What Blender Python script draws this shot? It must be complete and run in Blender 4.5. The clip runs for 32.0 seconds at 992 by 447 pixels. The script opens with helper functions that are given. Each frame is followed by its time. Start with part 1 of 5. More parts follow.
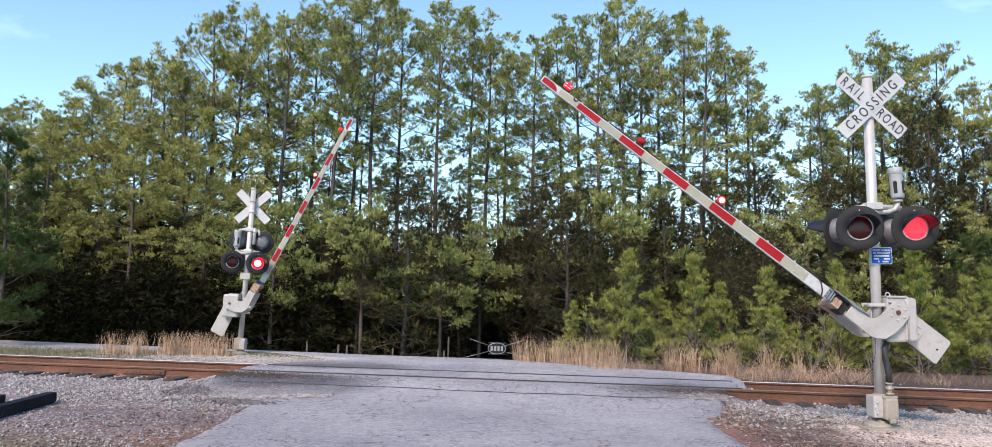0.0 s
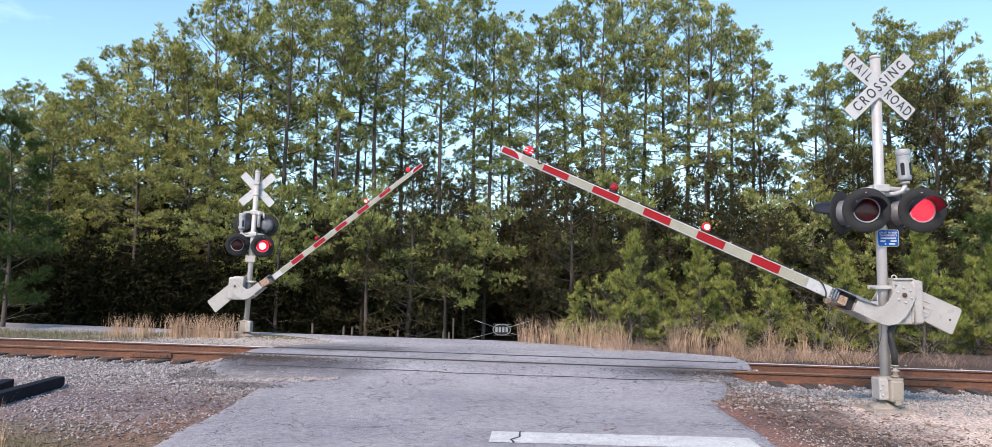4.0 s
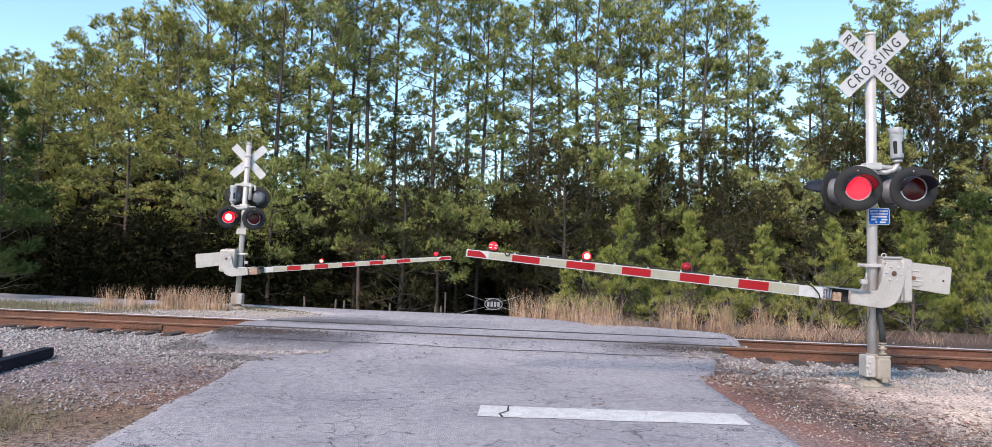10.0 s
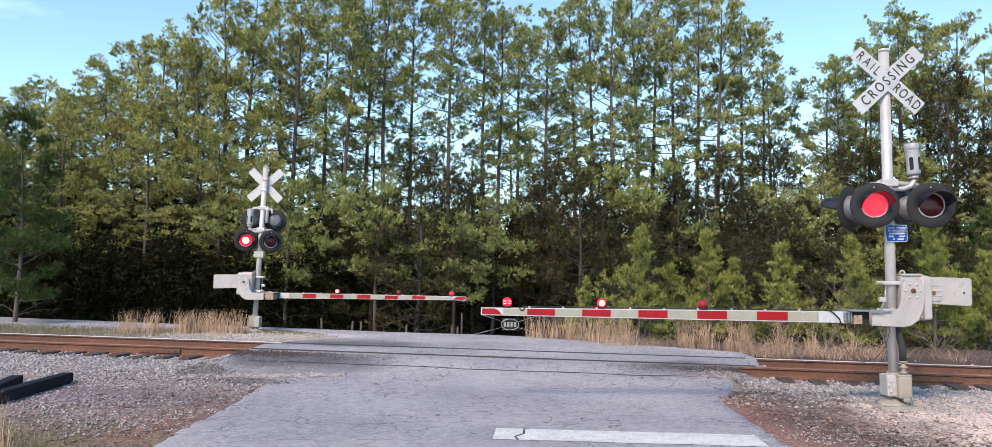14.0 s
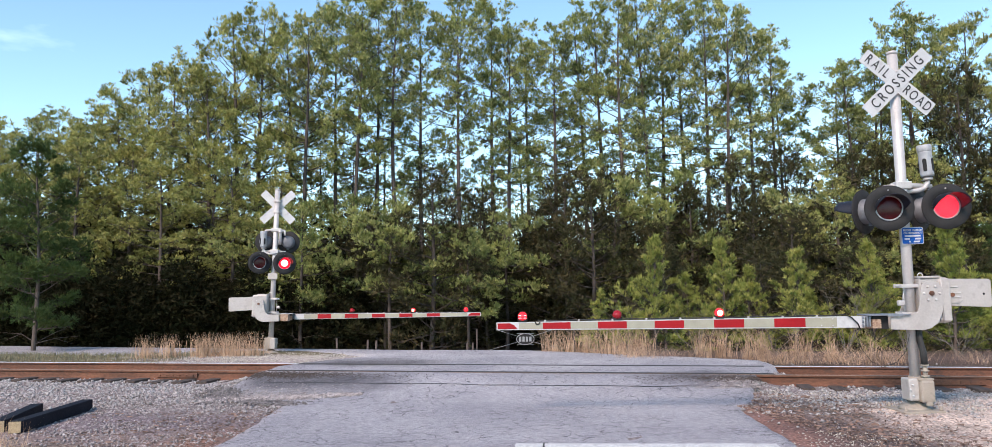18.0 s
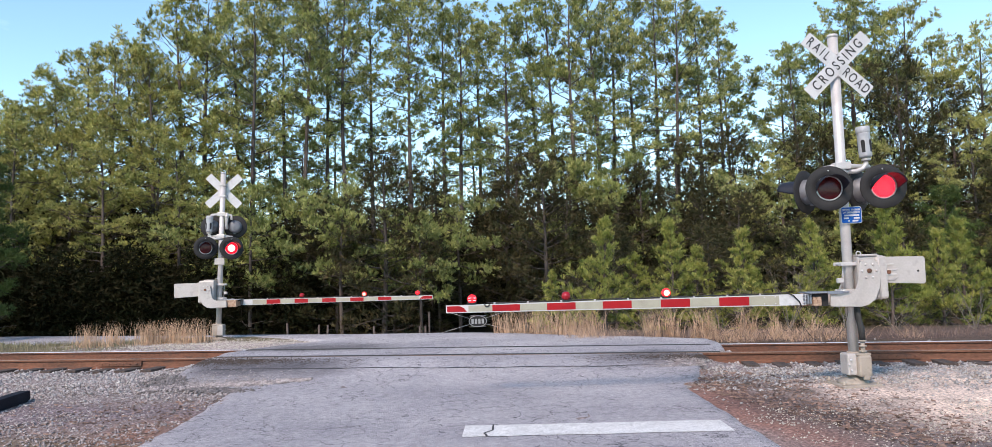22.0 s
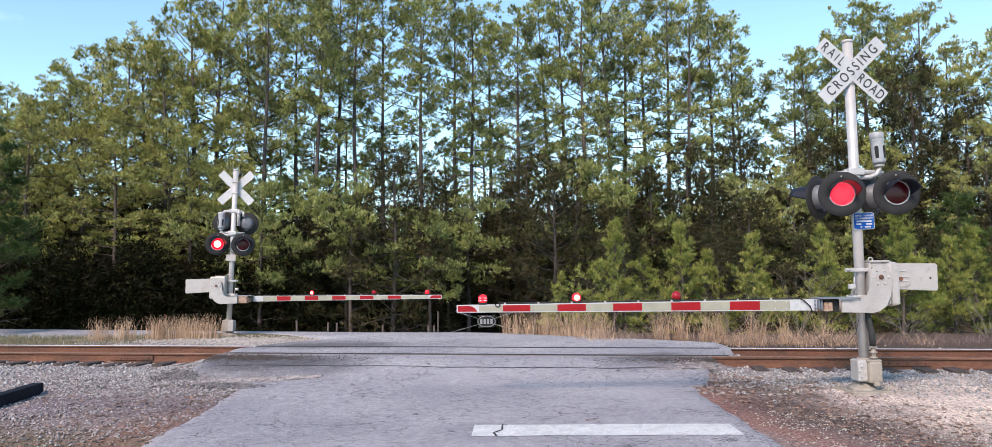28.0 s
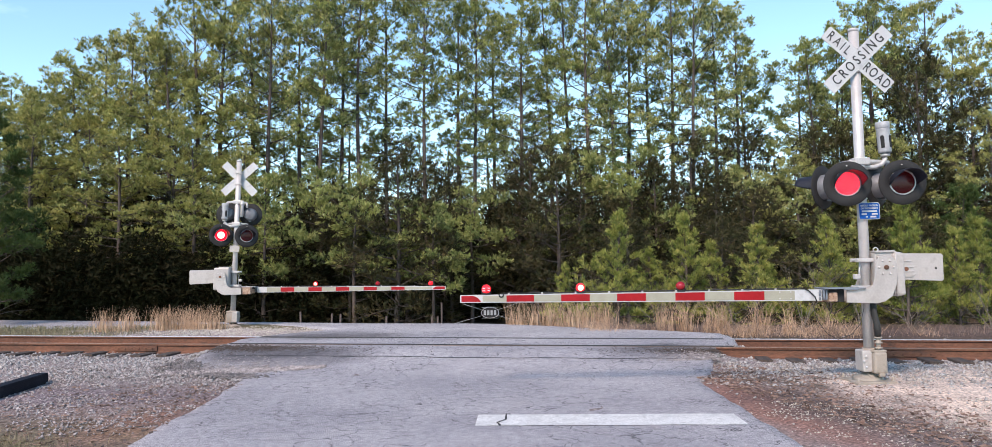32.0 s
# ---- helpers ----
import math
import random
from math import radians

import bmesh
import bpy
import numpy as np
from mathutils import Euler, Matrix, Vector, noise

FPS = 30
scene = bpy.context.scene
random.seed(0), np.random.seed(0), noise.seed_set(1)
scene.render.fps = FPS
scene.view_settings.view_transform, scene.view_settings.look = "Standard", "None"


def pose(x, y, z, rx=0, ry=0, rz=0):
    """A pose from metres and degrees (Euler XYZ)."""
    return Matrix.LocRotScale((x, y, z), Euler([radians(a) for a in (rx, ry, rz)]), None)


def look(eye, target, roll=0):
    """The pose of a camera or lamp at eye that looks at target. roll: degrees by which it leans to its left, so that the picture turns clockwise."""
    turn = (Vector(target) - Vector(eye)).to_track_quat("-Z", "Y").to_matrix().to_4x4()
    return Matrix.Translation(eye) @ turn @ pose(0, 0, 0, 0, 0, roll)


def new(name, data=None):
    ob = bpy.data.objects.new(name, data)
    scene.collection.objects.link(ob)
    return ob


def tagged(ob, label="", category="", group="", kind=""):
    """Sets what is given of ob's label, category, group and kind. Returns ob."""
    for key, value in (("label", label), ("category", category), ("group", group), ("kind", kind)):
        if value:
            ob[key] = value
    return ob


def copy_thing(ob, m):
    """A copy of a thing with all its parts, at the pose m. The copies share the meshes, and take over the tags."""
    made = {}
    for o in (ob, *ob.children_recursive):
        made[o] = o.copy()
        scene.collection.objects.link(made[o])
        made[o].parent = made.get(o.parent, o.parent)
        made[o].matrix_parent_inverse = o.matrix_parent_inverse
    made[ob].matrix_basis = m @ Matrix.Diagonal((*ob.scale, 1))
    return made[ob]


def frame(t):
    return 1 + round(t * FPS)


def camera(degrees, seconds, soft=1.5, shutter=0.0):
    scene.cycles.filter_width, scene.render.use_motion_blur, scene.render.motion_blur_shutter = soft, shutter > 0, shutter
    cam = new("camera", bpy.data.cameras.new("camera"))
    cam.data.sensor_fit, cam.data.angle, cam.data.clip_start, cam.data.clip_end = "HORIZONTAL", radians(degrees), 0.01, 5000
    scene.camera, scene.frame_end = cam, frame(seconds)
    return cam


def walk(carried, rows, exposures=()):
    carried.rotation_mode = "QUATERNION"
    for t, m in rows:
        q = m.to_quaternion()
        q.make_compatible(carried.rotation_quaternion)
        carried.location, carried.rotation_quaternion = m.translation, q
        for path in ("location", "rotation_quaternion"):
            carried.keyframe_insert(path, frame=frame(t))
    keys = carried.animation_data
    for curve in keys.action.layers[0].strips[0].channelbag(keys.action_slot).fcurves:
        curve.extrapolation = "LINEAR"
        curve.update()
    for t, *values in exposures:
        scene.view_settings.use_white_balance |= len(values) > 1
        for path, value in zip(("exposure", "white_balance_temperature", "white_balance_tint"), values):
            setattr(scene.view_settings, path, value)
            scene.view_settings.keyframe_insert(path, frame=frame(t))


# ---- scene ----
cam = camera(64.4, 32.0, soft=0.8)
PATH = [
    (0, (-0.072, -0.056, 1.663), (-0.064, 1.935, 1.857), 1.2),
    (0.5, (-0.08, -0.042, 1.67), (-0.074, 1.95, 1.857), 1.1),
    (1, (-0.085, -0.039, 1.68), (-0.081, 1.952, 1.864), 1.2),
    (1.5, (-0.081, -0.046, 1.692), (-0.077, 1.947, 1.864), 1.2),
    (2, (-0.092, -0.047, 1.697), (-0.08, 1.945, 1.87), 1.2),
    (2.5, (-0.091, -0.051, 1.699), (-0.079, 1.942, 1.865), 1.0),
    (3, (-0.087, -0.032, 1.705), (-0.065, 1.962, 1.857), 1.1),
    (3.5, (-0.085, -0.029, 1.714), (-0.084, 1.966, 1.855), 0.9),
    (5.5, (-0.084, -0.054, 1.72), (-0.079, 1.941, 1.874), 1.3),
    (6, (-0.083, -0.039, 1.722), (-0.072, 1.956, 1.865), 1.3),
    (6.5, (-0.082, -0.038, 1.726), (-0.077, 1.957, 1.857), 1.3),
    (7, (-0.088, -0.04, 1.732), (-0.083, 1.956, 1.857), 1.3),
    (7.5, (-0.09, -0.035, 1.737), (-0.084, 1.961, 1.862), 1.3),
    (8, (-0.091, -0.04, 1.739), (-0.088, 1.957, 1.853), 1.1),
    (8.5, (-0.078, -0.031, 1.737), (-0.075, 1.967, 1.836), 1.0),
    (9, (-0.067, -0.024, 1.736), (-0.058, 1.974, 1.824), 1.2),
    (9.5, (-0.054, 0.002, 1.727), (-0.038, 2.0, 1.802), 1.1),
    (10, (-0.047, 0.007, 1.723), (-0.031, 2.006, 1.802), 1.5),
    (10.5, (-0.039, 0.008, 1.719), (-0.027, 2.008, 1.777), 1.5),
    (11, (-0.015, 0.008, 1.721), (-0.009, 2.007, 1.771), 1.5),
    (11.5, (-0.012, 0.0, 1.731), (-0.005, 2.0, 1.781), 1.7),
    (12, (-0.01, -0.005, 1.738), (-0.001, 1.995, 1.785), 1.8),
    (12.5, (-0.012, -0.011, 1.744), (-0.013, 1.988, 1.815), 1.7),
    (13, (-0.02, -0.013, 1.743), (-0.019, 1.985, 1.819), 1.5),
    (13.5, (-0.016, -0.008, 1.74), (-0.039, 1.989, 1.842), 1.4),
    (14, (-0.013, -0.01, 1.751), (-0.04, 1.985, 1.878), 0.9),
    (14.5, (-0.003, -0.009, 1.761), (-0.028, 1.987, 1.89), 0.9),
    (16.5, (0.011, 0.005, 1.761), (0.025, 1.997, 1.946), -1.0),
    (17, (-0.022, -0.023, 1.748), (-0.081, 1.969, 1.926), -0.4),
    (17.5, (-0.031, -0.03, 1.748), (-0.111, 1.958, 1.945), -2.0),
    (18, (-0.029, -0.016, 1.748), (-0.085, 1.976, 1.913), -0.8),
    (18.5, (-0.01, 0.014, 1.758), (-0.037, 2.01, 1.887), -1.5),
    (19, (-0.002, 0.0, 1.763), (-0.008, 1.995, 1.893), -1.4),
    (19.5, (-0.01, -0.019, 1.765), (0.0, 1.974, 1.929), -0.5),
    (20, (-0.011, -0.021, 1.769), (-0.013, 1.974, 1.918), -0.7),
    (20.5, (-0.006, -0.019, 1.765), (0.052, 1.975, 1.905), -1.0),
    (21, (0.005, -0.011, 1.757), (0.052, 1.985, 1.878), -1.3),
    (21.5, (0.029, 0.004, 1.754), (0.077, 2.0, 1.871), -1.5),
    (22, (0.035, 0.016, 1.752), (0.096, 2.012, 1.87), -1.5),
    (22.5, (0.016, 0.021, 1.746), (0.061, 2.017, 1.849), -1.4),
    (23, (0.008, 0.016, 1.74), (0.077, 2.012, 1.842), -1.0),
    (23.5, (0.013, 0.012, 1.742), (0.1, 2.008, 1.841), -1.0),
    (24, (0.014, 0.004, 1.746), (0.082, 2.0, 1.854), -0.7),
    (24.5, (0.005, 0.007, 1.747), (0.073, 2.002, 1.868), -0.3),
    (25, (-0.011, 0.009, 1.744), (0.053, 2.005, 1.859), -0.1),
    (25.5, (-0.006, 0.011, 1.743), (0.033, 2.009, 1.837), -0.2),
    (27.5, (0.002, -0.006, 1.742), (0.035, 1.99, 1.861), -0.6),
    (28, (-0.002, -0.018, 1.749), (0.036, 1.978, 1.869), -0.6),
    (28.5, (-0.011, -0.014, 1.753), (0.021, 1.982, 1.873), -0.6),
    (29, (-0.01, -0.013, 1.751), (0.018, 1.983, 1.869), -0.2),
    (29.5, (-0.002, -0.005, 1.745), (0.019, 1.991, 1.865), 0.0),
    (30, (-0.016, -0.017, 1.751), (0.021, 1.978, 1.888), -0.2),
    (30.5, (-0.028, -0.014, 1.751), (-0.01, 1.983, 1.867), 0.0),
    (31, (-0.021, -0.003, 1.738), (-0.017, 1.993, 1.856), -0.1),
    (31.5, (-0.011, 0.004, 1.731), (0.012, 2.001, 1.841), -0.5),
    (32, (-0.004, 0.012, 1.723), (0.025, 2.009, 1.823), -0.6),
]
walk(cam, [(t, look(eye, target, roll)) for t, eye, target, roll in PATH])

# ---- world and light ----
SUN_EL, SUN_AZ = 42.0, 208.0      # degrees; azimuth clockwise from +y, the sun stands behind the camera and to its left
world = bpy.data.worlds.new("sky")
scene.world = world
world.use_nodes = True
wn = world.node_tree
sky = wn.nodes.new("ShaderNodeTexSky")
sky.sky_type, sky.sun_disc = "NISHITA", False
sky.sun_elevation, sky.sun_rotation = radians(SUN_EL), radians(SUN_AZ)
sky.air_density, sky.dust_density, sky.ozone_density = 0.85, 0.0, 0.0
# thin high cloud
wtc = wn.nodes.new("ShaderNodeTexCoord")
wmap = wn.nodes.new("ShaderNodeMapping")
wmap.inputs["Scale"].default_value = (1.6, 1.6, 5.0)
wnoise = wn.nodes.new("ShaderNodeTexNoise")
wnoise.inputs["Scale"].default_value, wnoise.inputs["Detail"].default_value = 1.7, 6.0
wramp = wn.nodes.new("ShaderNodeValToRGB")
wramp.color_ramp.elements[0].position, wramp.color_ramp.elements[1].position = 0.68, 1.0
wmix = wn.nodes.new("ShaderNodeMix")
wmix.data_type = "RGBA"
wmix.inputs["B"].default_value = (9.0, 9.4, 10.0, 1)
wn.links.new(wtc.outputs["Generated"], wmap.inputs["Vector"])
wn.links.new(wmap.outputs["Vector"], wnoise.inputs["Vector"])
wn.links.new(wnoise.outputs["Fac"], wramp.inputs["Fac"])
wn.links.new(wramp.outputs["Color"], wmix.inputs["Factor"])
wn.links.new(sky.outputs["Color"], wmix.inputs["A"])
# clear winter air, a little towards cyan
wtint = wn.nodes.new("ShaderNodeMix")
wtint.data_type, wtint.blend_type = "RGBA", "MULTIPLY"
wtint.inputs["Factor"].default_value = 1.0
wtint.inputs["B"].default_value = (0.98, 1.12, 1.09, 1)
wn.links.new(wmix.outputs["Result"], wtint.inputs["A"])
wn.links.new(wtint.outputs["Result"], wn.nodes["Background"].inputs["Color"])
wn.nodes["Background"].inputs["Strength"].default_value = 0.13
sun_data = bpy.data.lights.new("sun", "SUN")
sun_data.energy, sun_data.angle, sun_data.color = 2.45, radians(12), (1.0, 0.80, 0.68)
sun = new("sun", sun_data)
sun_from = Vector((math.sin(radians(SUN_AZ)) * math.cos(radians(SUN_EL)), math.cos(radians(SUN_AZ)) * math.cos(radians(SUN_EL)), math.sin(radians(SUN_EL))))
sun.matrix_world = look(sun_from * 60, (0, 0, 0))
scene.view_settings.exposure = 0.95


# ---- materials ----
def mat(name, a, b=None, rough=0.7, metal=0.0, scale=3.0, fine=60.0, bump=0.0, bump_scale=80.0, spec=0.5, space="Object",
        c=None, stretch=(1, 1, 1), emit=None, power=0.0, vary=0.0, grit=0.25):
    """A surface that goes from colour a to b in large patches, with fine grain, and towards c in spots."""
    m = bpy.data.materials.new(name)
    m.use_nodes = True
    nt = m.node_tree
    bsdf = nt.nodes["Principled BSDF"]
    bsdf.inputs["Roughness"].default_value, bsdf.inputs["Metallic"].default_value = rough, metal
    bsdf.inputs["Specular IOR Level"].default_value = spec
    b = b or tuple(v * 0.8 for v in a)
    tc = nt.nodes.new("ShaderNodeTexCoord")
    mp = nt.nodes.new("ShaderNodeMapping")
    mp.inputs["Scale"].default_value = stretch
    nt.links.new(tc.outputs[space], mp.inputs["Vector"])

    def noise_node(s, detail=4.0):
        n = nt.nodes.new("ShaderNodeTexNoise")
        n.inputs["Scale"].default_value, n.inputs["Detail"].default_value = s, detail
        nt.links.new(mp.outputs["Vector"], n.inputs["Vector"])
        return n

    def ramp(src, lo, hi):
        r = nt.nodes.new("ShaderNodeMapRange")
        r.inputs["From Min"].default_value, r.inputs["From Max"].default_value = lo, hi
        nt.links.new(src, r.inputs["Value"])
        return r.outputs["Result"]

    def mix(fac, x, y, blend="MIX"):
        n = nt.nodes.new("ShaderNodeMix")
        n.data_type, n.blend_type = "RGBA", blend
        for key, v in (("Factor", fac), ("A", x), ("B", y)):
            if isinstance(v, (tuple, float, int)):
                n.inputs[key].default_value = (*v, 1) if isinstance(v, tuple) else v
            else:
                nt.links.new(v, n.inputs[key])
        return n.outputs["Result"]

    big, small = noise_node(scale), noise_node(fine, 2.0)
    col = mix(ramp(big.outputs["Fac"], 0.35, 0.65), a, b)
    grain = mix(ramp(small.outputs["Fac"], 0.3, 0.7), (1 - grit, 1 - grit, 1 - grit), (1 + grit, 1 + grit, 1 + grit))
    col = mix(1.0, col, grain, "MULTIPLY")
    if c:
        spots = noise_node(scale * 2.7, 6.0)
        col = mix(ramp(spots.outputs["Fac"], 0.56, 0.68), col, c)
    if vary:
        info = nt.nodes.new("ShaderNodeObjectInfo")
        col = mix(ramp(info.outputs["Random"], 0.0, 1.0), col, mix(1.0, col, (1 - vary, 1 - vary, 1 - vary), "MULTIPLY"))
    nt.links.new(col, bsdf.inputs["Base Color"])
    if bump:
        bn = nt.nodes.new("ShaderNodeBump")
        bn.inputs["Strength"].default_value, bn.inputs["Distance"].default_value = bump, 0.02
        nt.links.new(noise_node(bump_scale, 3.0).outputs["Fac"], bn.inputs["Height"])
        nt.links.new(bn.outputs["Normal"], bsdf.inputs["Normal"])
    if emit:
        bsdf.inputs["Emission Color"].default_value = (*emit, 1)
        bsdf.inputs["Emission Strength"].default_value = power
    return m


def leaf_mat(name, a, b, c, scale=0.6, spec=0.2):
    """Needles: colour drifts from clump to clump and from needle to needle; some light passes through."""
    m = bpy.data.materials.new(name)
    m.use_nodes = True
    nt = m.node_tree
    bsdf = nt.nodes["Principled BSDF"]
    bsdf.inputs["Roughness"].default_value = 0.55
    bsdf.inputs["Specular IOR Level"].default_value = spec
    tc = nt.nodes.new("ShaderNodeTexCoord")
    n = nt.nodes.new("ShaderNodeTexNoise")
    n.inputs["Scale"].default_value, n.inputs["Detail"].default_value = scale, 3.0
    nt.links.new(tc.outputs["Object"], n.inputs["Vector"])
    geo = nt.nodes.new("ShaderNodeNewGeometry")
    info = nt.nodes.new("ShaderNodeObjectInfo")
    r1 = nt.nodes.new("ShaderNodeValToRGB")
    r1.color_ramp.elements[0].color, r1.color_ramp.elements[1].color = (*a, 1), (*b, 1)
    r1.color_ramp.elements[0].position, r1.color_ramp.elements[1].position = 0.35, 0.68
    nt.links.new(n.outputs["Fac"], r1.inputs["Fac"])
    mx = nt.nodes.new("ShaderNodeMix")
    mx.data_type = "RGBA"
    mul = nt.nodes.new("ShaderNodeMath")
    mul.operation = "POWER"
    nt.links.new(geo.outputs["Random Per Island"], mul.inputs[0])
    mul.inputs[1].default_value = 2.0
    mul2 = nt.nodes.new("ShaderNodeMath")
    mul2.operation = "MULTIPLY"
    tone = nt.nodes.new("ShaderNodeMapRange")
    tone.inputs["To Min"].default_value, tone.inputs["To Max"].default_value = 0.35, 1.0
    nt.links.new(info.outputs["Random"], tone.inputs["Value"])
    nt.links.new(mul.outputs[0], mul2.inputs[0])
    nt.links.new(tone.outputs["Result"], mul2.inputs[1])
    nt.links.new(mul2.outputs[0], mx.inputs["Factor"])
    nt.links.new(r1.outputs["Color"], mx.inputs["A"])
    mx.inputs["B"].default_value = (*c, 1)
    nt.links.new(mx.outputs["Result"], bsdf.inputs["Base Color"])
    tr = nt.nodes.new("ShaderNodeBsdfTranslucent")
    nt.links.new(mx.outputs["Result"], tr.inputs["Color"])
    ms = nt.nodes.new("ShaderNodeMixShader")
    ms.inputs["Fac"].default_value = 0.20
    nt.links.new(bsdf.outputs[0], ms.inputs[1])
    nt.links.new(tr.outputs[0], ms.inputs[2])
    nt.links.new(ms.outputs[0], nt.nodes["Material Output"].inputs["Surface"])
    return m


